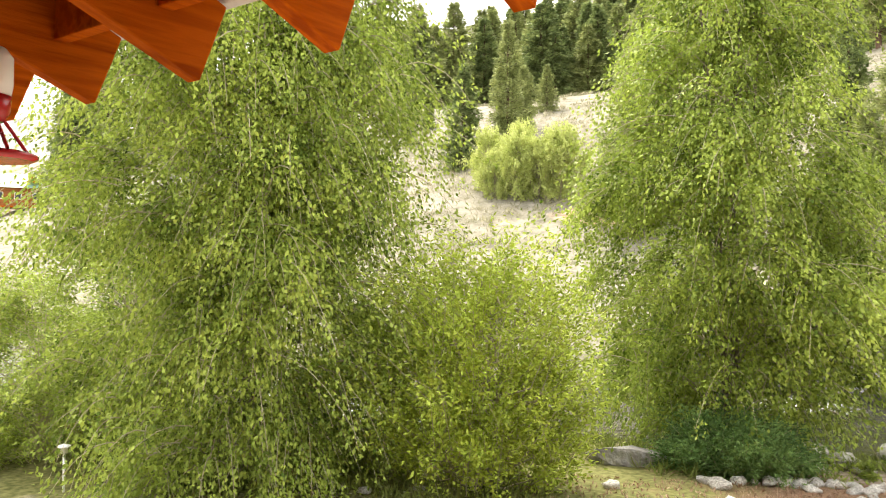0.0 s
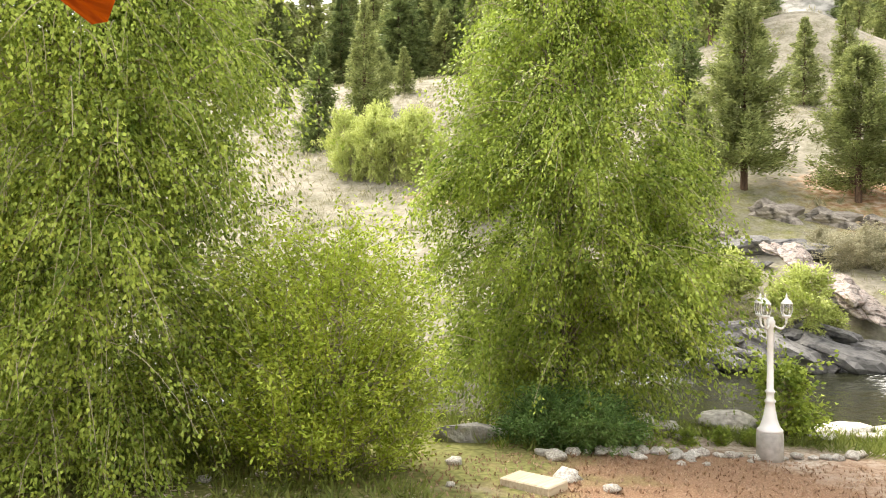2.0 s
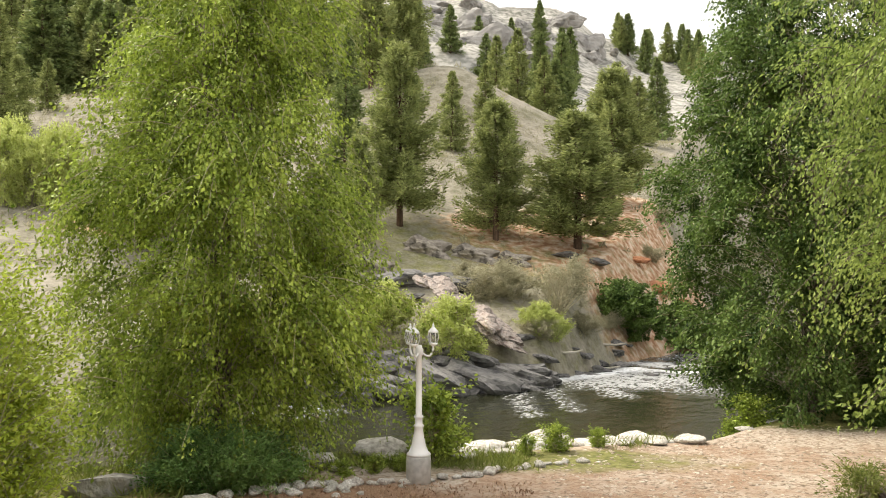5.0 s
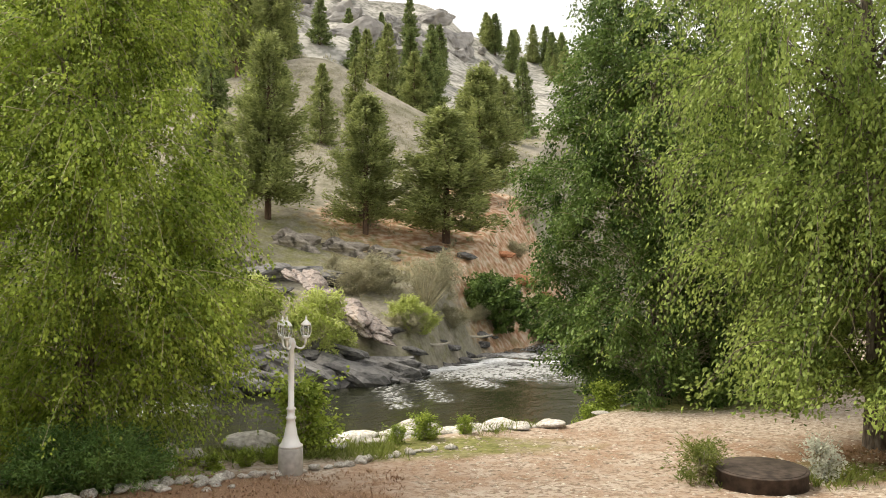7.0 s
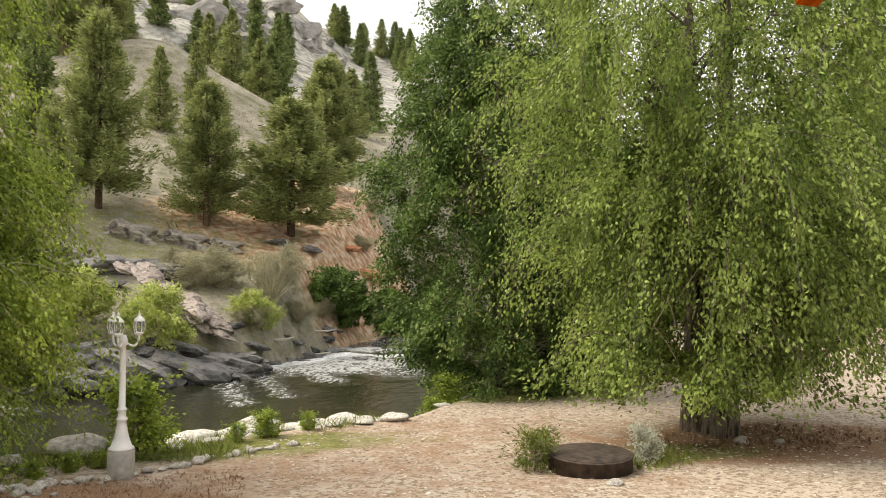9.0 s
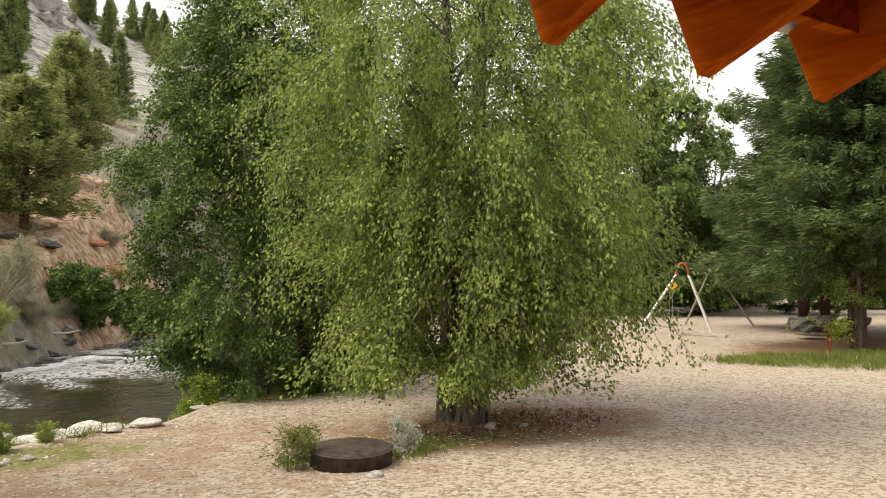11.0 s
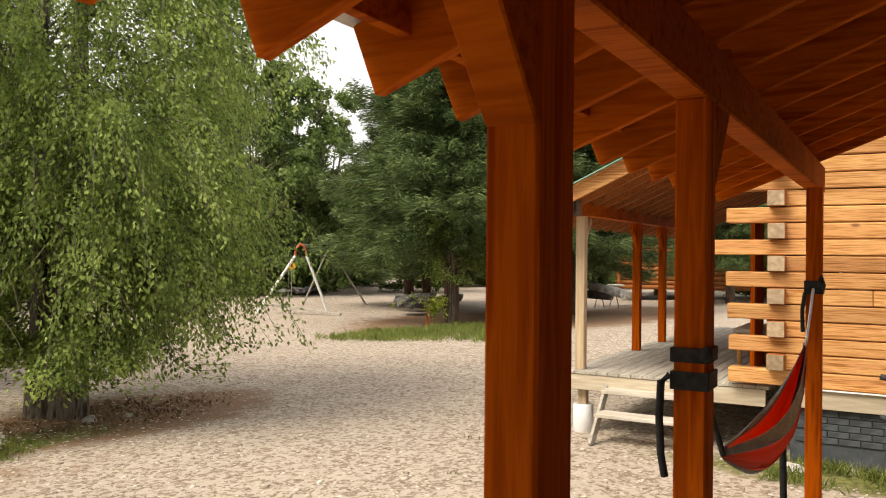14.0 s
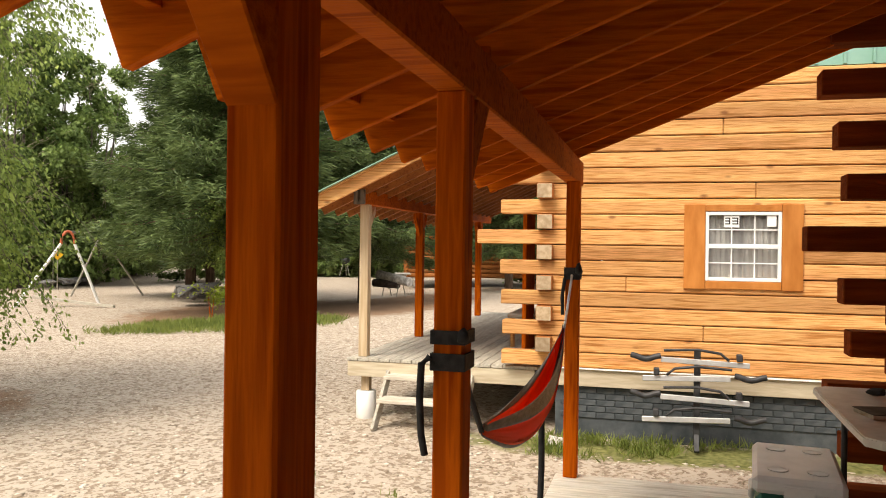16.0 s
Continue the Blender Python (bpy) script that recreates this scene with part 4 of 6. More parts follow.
# ---- a third cabin, far along the yard ----
cab3 = thing("log_cabin", pose(44.8, 11.8, 0.1, 0, 0, 12), "distant round-log cabin at the end of the yard", "cabin")
for k in range(13):
    part("log", lathe([(0.13, 0), (0.13, 7.0)], 8), M_LOG_X, cab3, at=pose(0, 2.5, 0.35 + 0.25 * k, 90, 0, 0))
    part("log", lathe([(0.13, 0), (0.13, 6.0)], 8), M_LOG_X, cab3, at=pose(-0.2, 2.4, 0.22 + 0.25 * k, 0, 90, 0))
part("roof", beam((3, 3.6, 3.5), (3, -5.4, 4.6), 8, 0.15, 0), M_STEEL_ROOF, cab3)

# ---- the near trees ----
cotton_a = broadleaf("cottonwood_tree", pose(-6.95, 5.75, ground_z(-6.95, 5.75)), "leafy young cottonwood with pale drooping twigs over the weeds", 8.2,
                     [(0.03, 1.1), (0.1, 1.5), (0.3, 1.5), (0.55, 1.5), (0.8, 1.25), (1, 0.4)], L_COTTON, 11, 2500, 98, 0.85, 5, 0.028, (0.054, 0.030), spread=(0.1, 0.6), clump=6, shell=0.42, inner=0.08, bark=M_BARK, limb_every=12)
cotton_b = broadleaf("cottonwood_tree", pose(-3.42, 10.45, ground_z(-3.42, 10.3)), "tall narrow cottonwood on the river bank", 8.6,
                     [(0.03, 0.85), (0.1, 1.4), (0.3, 1.5), (0.55, 1.15), (0.8, 0.95), (1, 0.3)], L_COTTON, 13, 1900, 92, 0.75, 5, 0.028, (0.060, 0.034), spread=(0.1, 0.6), clump=6, shell=0.45, inner=0.08, bark=M_BARK, limb_every=12)
willow = broadleaf("willow_bush", pose(-4.75, 6.75, ground_z(-4.75, 6.75)), "yellow-green bushy willow shoots in the weeds", 2.05,
                   [(0.02, 0.72), (0.25, 0.86), (0.55, 0.78), (0.8, 0.55), (1, 0.3)], L_YELLOW, 12, 560, 62, 0.05, 14, 0.014, (0.062, 0.024), up=1.1, category="bush", twig_length=0.62, spread=(0.3, 0.9), bark=M_TWIG, clump=4)
alder = broadleaf("alder_tree", pose(6.2, 16.6, ground_z(6.1, 15.9)), "dense dark green alder clump on the river bank", 9.5,
                  [(0.01, 1.7), (0.12, 2.1), (0.5, 2.0), (0.8, 1.7), (1, 0.5)], L_DARK, 14, 1900, 92, 0.55, 8, 0.04, (0.082, 0.05), spread=(0.2, 0.85), clump=6)
elm = broadleaf("elm_tree", pose(7.05, 10.4, ground_z(7.05, 10.4)), "big weeping elm with a thick fissured double trunk", 9.5,
                [(0.08, 1.5), (0.13, 1.85), (0.3, 2.0), (0.42, 2.45), (0.6, 2.85), (0.85, 2.4), (1, 0.9)], L_ELM, 15, 2200, 95, 1.05, 2, 0.23, (0.076, 0.040), twig_length=1.15, spread=(0.03, 0.10), inner=0.2, limb_from=0.3, clump=7, floor=0.72, lean=(0.5, -0.35), thin=(0.46, 0.42), limb_every=16, limb_bark=M_BARK)
alder_b = broadleaf("alder_tree", pose(9.2, 19.8, ground_z(9.2, 19.0)), "loose alder behind the weeping elm", 7.5,
                    [(0.02, 1.5), (0.3, 2.0), (0.7, 1.9), (1, 0.6)], L_ELM, 16, 700, 90, 0.4, 6, 0.05, (0.09, 0.05))
r = rng(61)
# bushes by the left river bank
shrub = broadleaf("river_shrub", pose(-10.2, 6.6, ground_z(-10.2, 6.6)), "light green willow shrub on the river bank", 3.0,
                  [(0.02, 0.9), (0.3, 1.4), (0.7, 1.2), (1, 0.4)], L_COTTON, 17, 420, 90, 0.3, 9, 0.02, (0.065, 0.025), category="bush", group="river shrubs", up=0.8, bark=M_TWIG)
for x, y, s, a in ((-12.5, 8.3, 1.15, 40), (-9.0, 4.6, 0.62, 100), (-14.5, 5.0, 1.0, 200), (-10.5, 3.2, 0.5, 70)):
    copy_thing(shrub, pose(x, y, ground_z(x, y) - 0.05, 0, 0, a) @ Matrix.Diagonal((s, s, s, 1)))

# ---- conifers ----
spruce_m = conifer_mesh(21, 10.5, 3.9, L_SPRUCE, 22, 14, 600, (0.27, 0.034), 0.22, 0.46, 0.7, 0.18)
for x, y, s, a in ((25.4, 14.3, 1.2, 0), (33.4, 20.2, 0.95, 70), (31.0, 17.6, 1.05, 140), (33, 21, 1.1, 200), (31.5, 11.9, 1.1, 250), (41.5, 7.6, 1.0, 20), (47, 4.5, 1.1, 300), (52, 14.0, 1.2, 120)):
    conifer("spruce_tree", spruce_m, pose(x, y, ground_z(x, y), 0, 0, a) @ Matrix.Diagonal((s, s, s * 1.15, 1)), "tall dark green spruce with boughs low over the yard", "yard spruces")
pine_m = conifer_mesh(22, 8.0, 2.1, L_PINE, 34, 8, 150, (0.25, 0.07), 0.13, -0.05, 0.5, 0.3, 0.42, 0.09)
fir_m = conifer_mesh(23, 8.0, 1.9, L_PINE, 34, 8, 75, (0.28, 0.085), 0.03, 0.10, 0.72, 0.26, 0.38, 0.06)
dark_m = conifer_mesh(24, 8.0, 1.8, L_FIR, 34, 8, 75, (0.28, 0.09), 0.02, 0.16, 0.8, 0.24, 0.34, 0.05)


def hill_tree(mesh, x, y, tall, wide, label):
    conifer("pine_tree" if mesh is pine_m else "fir_tree", mesh, pose(x, y, ground_z(x, y) - 0.1, 0, 0, (x * 37 + y * 11) % 360) @ Matrix.Diagonal((wide, wide, tall, 1)), label, "hillside conifers")


# the stand above the red bank, and those along the near slope
for m, x, y, h, w in ((pine_m, -4.1, 36.3, 8.2, 0.9), (pine_m, 0.2, 36.8, 6.4, 0.8), (pine_m, 3.9, 37.2, 6.3, 1.14), (pine_m, 6.6, 44.5, 7.6, 1.0), (pine_m, -5.5, 33.4, 4.6, 0.48), (dark_m, -7.5, 41.4, 8.2, 0.75), (pine_m, -13.4, 30.5, 6.4, 0.85), (dark_m, -14.4, 33.6, 7.2, 1.0),
                      (dark_m, -29.4, 41.1, 6.8, 0.85), (pine_m, -30.6, 50.0, 5.0, 0.65), (fir_m, -33.0, 58.0, 4.0, 0.55), (dark_m, -41.5, 53.2, 2.2, 0.4), (dark_m, -42.0, 51.0, 1.6, 0.35), (fir_m, -27.6, 43.5, 8.8, 0.8)):
    hill_tree(m, x, y, h / 8.0, w, "bushy green conifer on the dry hillside")
# on and behind the knoll
for m, x, y, h, w in ((fir_m, -2.5, 51.8, 5.2, 0.62), (fir_m, -0.4, 57.0, 4.4, 0.55), (pine_m, -9.6, 64, 9.5, 1.25), (pine_m, -7.2, 67, 8.0, 1.1), (fir_m, 4.9, 74, 6.6, 0.95), (fir_m, 2.6, 78, 9.2, 1.0), (dark_m, 5.0, 82, 9.6, 1.05), (dark_m, 7.8, 88, 10.5, 1.15), (fir_m, 0.6, 84, 8.5, 1.0),
                      (dark_m, 6.2, 78, 7.0, 1.0), (fir_m, 9.6, 62, 6.4, 1.0), (fir_m, 12.6, 70, 6.0, 0.95), (dark_m, 20.5, 100, 10.5, 1.2), (dark_m, 17.5, 104, 7.0, 0.9), (fir_m, 10.8, 78, 6.0, 0.9)):
    hill_tree(m, x, y, h / 8.0, w, "full green conifer behind the grassy knoll")
# scattered over the mountain
for m, x, y, h, w in ((dark_m, -13.7, 145, 9.5, 1.4), (dark_m, -17.5, 150, 9, 1.3), (dark_m, -6.7, 133, 8.2, 1.2), (dark_m, -2.3, 160, 9.0, 1.2), (dark_m, -0.7, 130, 7.6, 1.2), (dark_m, 10.8, 176, 10.5, 1.3), (dark_m, 4.5, 172, 7.0, 1.0), (dark_m, 12.5, 140, 11.5, 1.5), (dark_m, 14.6, 148, 11, 1.4),
                      (dark_m, 8.0, 128, 9.5, 1.3), (dark_m, 2.8, 120, 9, 1.2), (dark_m, -20, 138, 10, 1.4), (dark_m, -10, 118, 9, 1.2)):
    hill_tree(m, x, y, h / 8.0, w, "dark conifer scattered over the rocky mountain")
r = rng(31)
# the forest behind the pale crest, and the wooded ridge down the valley
for lo, hi, d0, d1, n in ((-50, -23.5, 92, 140, 128), (-23.5, -8, 80, 150, 34), (8.6, 14.5, 205, 300, 30), (14.5, 32, 120, 220, 22), (-62, -50, 70, 150, 12)):
    for k in range(n):
        az, d = radians(r.uniform(lo, hi)), r.uniform(d0, d1)
        x, y, s = d * math.sin(az), d * math.cos(az), r.uniform(1.0, 1.8) * (0.8 if d > 200 else 1.0)
        hill_tree((dark_m, fir_m)[int(r.integers(2))], x, y, s, s * r.uniform(1.0, 1.3), "dark conifer in the forest on the far hillside")
# trees that close the yard behind the swings
wood = broadleaf("aspen_tree", pose(34, 38, -0.2), "mixed green leafy tree at the edge of the yard", 8.0,
                 [(0.02, 1.8), (0.25, 2.4), (0.6, 2.3), (1, 0.7)], leaf_material("woodland_leaf", (0.045, 0.085, 0.018), (0.27, 0.37, 0.11)), 18, 520, 60, 0.3, 5, 0.10, (0.16, 0.10), group="trees behind the yard")
for i in range(46):
    az, d = radians(r.uniform(26, 82)), r.uniform(44, 75)
    x, y = d * math.sin(az), d * math.cos(az)
    if 60 < math.degrees(az) < 76 and d < 62:
        d = 64 + r.uniform(0, 10)
        x, y = d * math.sin(az), d * math.cos(az)
    s = r.uniform(0.75, 1.35)
    if i % 2 or 36 < math.degrees(az) < 59:
        copy_thing(wood, pose(x, y, max(ground_z(x, y), -0.3), 0, 0, r.uniform(0, 360)) @ Matrix.Diagonal((s, s, s, 1)))
    else:
        hill_tree((dark_m, fir_m)[i // 2 % 2], x, y, s * 1.2, s * 1.1, "conifer at the wooded edge of the yard")

for az, d, s in ((46.5, 50, 1.7), (48.8, 55, 1.75), (51.5, 52, 1.6), (44.0, 56, 1.9)):
    x, y = d * math.sin(radians(az)), d * math.cos(radians(az))
    copy_thing(wood, pose(x, y, max(ground_z(x, y), -0.3), 0, 0, az * 40) @ Matrix.Diagonal((s, s, s, 1)))

# ---- bushes on the far bank ----
far_bush = broadleaf("bank_bush", pose(-1.15, 24.3, ground_z(-1.15, 24.5)), "yellow-green bush among the river rocks", 1.45,
                     [(0.02, 0.6), (0.4, 0.85), (0.8, 0.55), (1, 0.25)], leaf_material("bank_leaf", (0.30, 0.36, 0.07), (0.68, 0.74, 0.28)), 19, 200, 50, 0.1, 8, 0.014, (0.11, 0.05), category="bush", group="far bank bushes", up=0.9, twig_length=0.5, bark=M_TWIG)
dark_bush = broadleaf("bank_bush", pose(5.3, 33.6, ground_z(5.3, 33.8)), "dark green leafy bush at the far waterline", 1.7,
                      [(0.02, 0.9), (0.4, 1.2), (0.8, 0.8), (1, 0.3)], L_DARK, 20, 260, 60, 0.2, 8, 0.014, (0.13, 0.08), category="bush", group="far bank bushes", up=0.6, twig_length=0.5, bark=M_TWIG)
sage_bush = broadleaf("sage_bush", pose(2.6, 29.6, ground_z(2.6, 29.6)), "grey-brown scrubby bush on the stony bank", 1.5,
                      [(0.02, 0.7), (0.4, 1.0), (0.8, 0.7), (1, 0.3)], L_SAGE, 25, 200, 45, 0.1, 10, 0.014, (0.10, 0.03), category="bush", group="far bank bushes", up=0.8, twig_length=0.6, bark=M_TWIG)
for x, y, s in ((8.4, 17.9, 0.75), (9.3, 18.6, 0.9), (10.4, 22.6, 1.4), (12.4, 26.4, 1.7), (14.6, 29.8, 1.6), (17.0, 33.2, 1.9), (19.6, 36.2, 1.8), (22.4, 39, 2.0), (25.5, 40.5, 1.9), (8.6, 37.8, 1.1), (5.9, 34.2, 1.0), (10.5, 40, 1.2), (-5.6, 22.6, 1.0), (-7.5, 21.6, 1.1)):
    copy_thing(dark_bush, pose(x, y, ground_z(x, y) - 0.1, 0, 0, x * 50) @ Matrix.Diagonal((s, s, s, 1)))
for x, y, s in ((-21.4, 34.6, 1.1), (-20.4, 35.0, 1.0), (-22.6, 34.4, 0.8), (-21.8, 35.8, 1.2), (-20.2, 36, 1.1), (-19.4, 35.4, 1.2), (-23.6, 35.4, 1.1), (1.5, 26.9, 0.6), (-3.4, 25.0, 1.0), (-5.0, 24.5, 1.1), (-7.0, 23.6, 0.8), (2.0, 27.4, 0.5)):
    copy_thing(far_bush, pose(x, y, ground_z(x, y) - 0.1, 0, 0, x * 50) @ Matrix.Diagonal((s, s, s * (1.7 if x < -15 else 1.0), 1)))
for x, y, s in ((0.0, 29.2, 1.5), (0.5, 29.8, 1.2), (1.5, 26.6, 0.8), (3.4, 30.2, 0.9), (4.6, 32.6, 0.8), (-2.9, 24.0, 0.9), (-1.0, 31.6, 0.7), (8, 41, 0.9), (6, 42, 0.8), (-5.0, 26.5, 0.9), (9.5, 46, 1.0)):
    copy_thing(sage_bush, pose(x, y, ground_z(x, y) - 0.1, 0, 0, x * 70) @ Matrix.Diagonal((s * 0.7, s * 0.7, s * 0.55, 1)))


def scatter(name, n, seed, region, mat, blades, size, label, keep, lift=0.0):
    """Small plants strewn over a region: one object that nobody could count."""
    q = rng(seed)
    x, y = q.uniform(region[0], region[1], n), q.uniform(region[2], region[3], n)
    ok = keep(x, y, q)
    x, y = x[ok], y[ok]
    z = height(x, y)
    s = q.uniform(0.6, 1.4, len(x))
    P = np.repeat(np.stack([x, y, z + lift], 1), blades, 0)
    S = np.repeat(s, blades)
    P[:, :2] += q.normal(0, size[0] * 0.35, (len(P), 2)) * S[:, None]
    P[:, 2] += np.abs(q.normal(0, size[0] * 0.2, len(P))) * (lift > 0)
    way = np.concatenate([q.normal(0, 0.5, (len(P), 2)), np.ones((len(P), 1))], 1)
    v, f = leaves(q, P, way, size[0], size[1], 0.5)
    tagged(part(name, raw_mesh(name, v, f, mat)), label, name.replace("_", " "), kind="stuff")


def off_river(x, y):
    return (y - np.interp(x, NEAR_X, NEAR_Y) < -0.1) | (y - np.interp(x, FAR_X, FAR_Y) > 1.0)


scatter("sagebrush", 3800, 71, (-60, 40, 24, 90), L_SAGE, 12, (0.34, 0.07), "low grey-green sagebrush clumps over the dry hill", lambda x, y, q: (y - np.interp(x, FAR_X, FAR_Y) > 4) & (value_noise(x, y, 8, 6.0) + q.uniform(-0.6, 0.6, len(x)) > 0), 0.02)
scatter("dry_grass", 16000, 72, (-40, 18, 21, 62), L_DRY, 5, (0.30, 0.022), "bleached dry grass on the far slope", lambda x, y, q: (y - np.interp(x, FAR_X, FAR_Y) > 2) & (value_noise(x, y, 9, 3.0) > -0.2) & ((x < 1.5) | (y > 46)))
scatter("weeds", 5200, 73, (-13, 0.5, 3.5, 11.5), L_GRASS, 9, (0.17, 0.016), "green weeds and grass under the trees", lambda x, y, q: off_river(x, y) & ((y > 10.4 + 0.1 * x) | (x < -3.2) & (value_noise(x, y, 10, 0.9) + 0.22 * (-4.4 - x) > 0) & (y > 4.6 + 0.0 * x)))
scatter("border_grass", 380, 74, (-3.0, 3.0, 9.2, 13.2), L_GRASS, 10, (0.20, 0.014), "grass growing between the border stones", lambda x, y, q: off_river(x, y) & (y > 9.75 + 0.72 * (x + 0.85) + 0.3) & (value_noise(x, y, 14, 0.7) > -0.2))
scatter("spruce_grass", 3800, 75, (16, 26, 8.4, 16.4), L_GRASS, 7, (0.24, 0.024), "green grass patch below the spruces", lambda x, y, q: (((x - 21.2) * 0.87 - (y - 12.3) * 0.5) / 3.4) ** 2 + (((x - 20.9) * 0.5 + (y - 12.0) * 0.87) / 2.3) ** 2 + q.uniform(-0.5, 0.5, len(x)) + 0.7 * value_noise(x, y, 18, 1.1) < 0.9)
scatter("wall_grass", 800, 76, (7.95, 8.85, -4.5, 1.2), L_GRASS, 8, (0.14, 0.014), "grass along the foot of the cabin wall", lambda x, y, q: value_noise(x, y, 15, 0.6) + 0.9 * (x - 8.4) + 0.5 * (np.abs(y - 0.7) < 0.6) > 0.15)
scatter("ring_weeds", 420, 77, (3.0, 6.6, 7.7, 9.8), L_GRASS, 8, (0.13, 0.018), "weeds round the steel fire ring", lambda x, y, q: (((x - 4.6) / 1.2) ** 2 + ((y - 8.9) / 0.65) ** 2 < 1) & (value_noise(x, y, 16, 0.5) > -0.1) & ((x - 4.28) ** 2 + (y - 8.6) ** 2 > 0.24))
scatter("path_tufts", 50, 78, (5.0, 8.3, 0.6, 5.0), L_GRASS, 6, (0.10, 0.012), "sparse green tufts in the gravel by the porch", lambda x, y, q: value_noise(x, y, 17, 0.8) > 0.45)


def pebbles():
    q = rng(81)
    n = 56000
    x, y = q.uniform(-6, 24, n), q.uniform(-2.5, 15, n)
    d = np.hypot(x, y)
    ok = (y - np.interp(x, NEAR_X, NEAR_Y) < -0.7) & (q.uniform(0, 1, n) < np.clip(9 / d, 0, 1)) & ((x > 0.5) | (y < 6.5)) & ~((x > 8.2) & (y < 1.5)) & ((y > 1.2) | (x > 5.6))
    x, y = x[ok], y[ok]
    n = len(x)
    z = height(x, y)
    s = q.uniform(0.010, 0.032, n) * (1 + (q.uniform(0, 1, n) > 0.985) * 1.0)
    base = np.array([(1, 0, 0), (0, 1, 0), (-1, 0, 0), (0, -1, 0), (0, 0, 1), (0, 0, -1)], float)
    V = base[None] * q.uniform(0.6, 1.4, (n, 6, 1)) * s[:, None, None] * np.array([1.2, 1.0, 0.32])
    a = q.uniform(0, 6.28, n)
    c, sn = np.cos(a)[:, None], np.sin(a)[:, None]
    V = np.stack([V[..., 0] * c - V[..., 1] * sn, V[..., 0] * sn + V[..., 1] * c, V[..., 2]], -1) + np.stack([x, y, z + 0.001], 1)[:, None]
    T = np.array([(0, 1, 4), (1, 2, 4), (2, 3, 4), (3, 0, 4), (1, 0, 5), (2, 1, 5), (3, 2, 5), (0, 3, 5)])
    F = (np.arange(n) * 6)[:, None, None] + T[None]
    m = bpy.data.materials.new("loose_stone")
    m.use_nodes = True
    nn, l = m.node_tree.nodes, m.node_tree.links
    g, rp = nn.new("ShaderNodeNewGeometry"), nn.new("ShaderNodeValToRGB")
    rp.color_ramp.elements.new(0.5)
    for e, col in zip(rp.color_ramp.elements, ((0.29, 0.225, 0.17, 1), (0.43, 0.35, 0.27, 1), (0.74, 0.67, 0.58, 1))):
        e.color = col
    l.new(g.outputs["Random Per Island"], rp.inputs[0])
    l.new(rp.outputs[0], nn["Principled BSDF"].inputs["Base Color"])
    nn["Principled BSDF"].inputs["Roughness"].default_value = 0.9
    tagged(part("gravel_stones", raw_mesh("gravel_stones", V.reshape(-1, 3), F.reshape(-1, 3), m)), "loose pale and brown crushed stones on the yard", "gravel", kind="stuff")


pebbles()

scatter("bark_mulch", 2000, 82, (-4.4, 0.4, 6.4, 9.8), leaf_material("bark_chip", (0.26, 0.15, 0.09), (0.52, 0.38, 0.27), 0.05), 2, (0.045, 0.018), "reddish bark chips strewn beside the border stones", lambda x, y, q: y < 8.9 + 0.6 * (x + 2.6))
scatter("leaf_litter", 1500, 83, (5.4, 10.0, 8.2, 11.4), leaf_material("dead_leaf", (0.14, 0.08, 0.04), (0.38, 0.25, 0.14), 0.05), 2, (0.06, 0.03), "brown leaf litter below the weeping elm", lambda x, y, q: ((x - 7.5) / 2.2) ** 2 + ((y - 9.7) / 1.2) ** 2 < q.uniform(0.3, 1, len(x)))

# ---- the garden lamp ----
M_LAMP_GLASS = bpy.data.materials.new("lantern_glass")
M_LAMP_GLASS.use_nodes = True
b = M_LAMP_GLASS.node_tree.nodes["Principled BSDF"]
b.inputs["Transmission Weight"].default_value, b.inputs["Roughness"].default_value, b.inputs["IOR"].default_value = 0.9, 0.08, 1.2
lamp = thing("garden_lamp", pose(-0.88, 9.72, ground_z(-0.88, 9.72)) @ Matrix.Diagonal((0.92, 0.92, 0.89, 1)), "white three-headed garden lamp post on a round concrete foot", "lamp post")
part("foot", lathe([(0.155, -0.15), (0.155, 0.33), (0.145, 0.35)], 24), M_CONCRETE, lamp, "round concrete foot")
part("pole", lathe([(0.15, 0.35), (0.15, 0.375), (0.12, 0.40), (0.085, 0.50), (0.06, 0.64), (0.052, 0.70), (0.066, 0.715), (0.066, 0.735), (0.046, 0.75), (0.046, 0.82), (0.06, 0.835), (0.06, 0.85), (0.04, 0.87), (0.034, 1.62), (0.05, 1.64), (0.055, 1.70), (0.04, 1.73), (0.03, 1.76)], 20), M_WHITE, lamp)
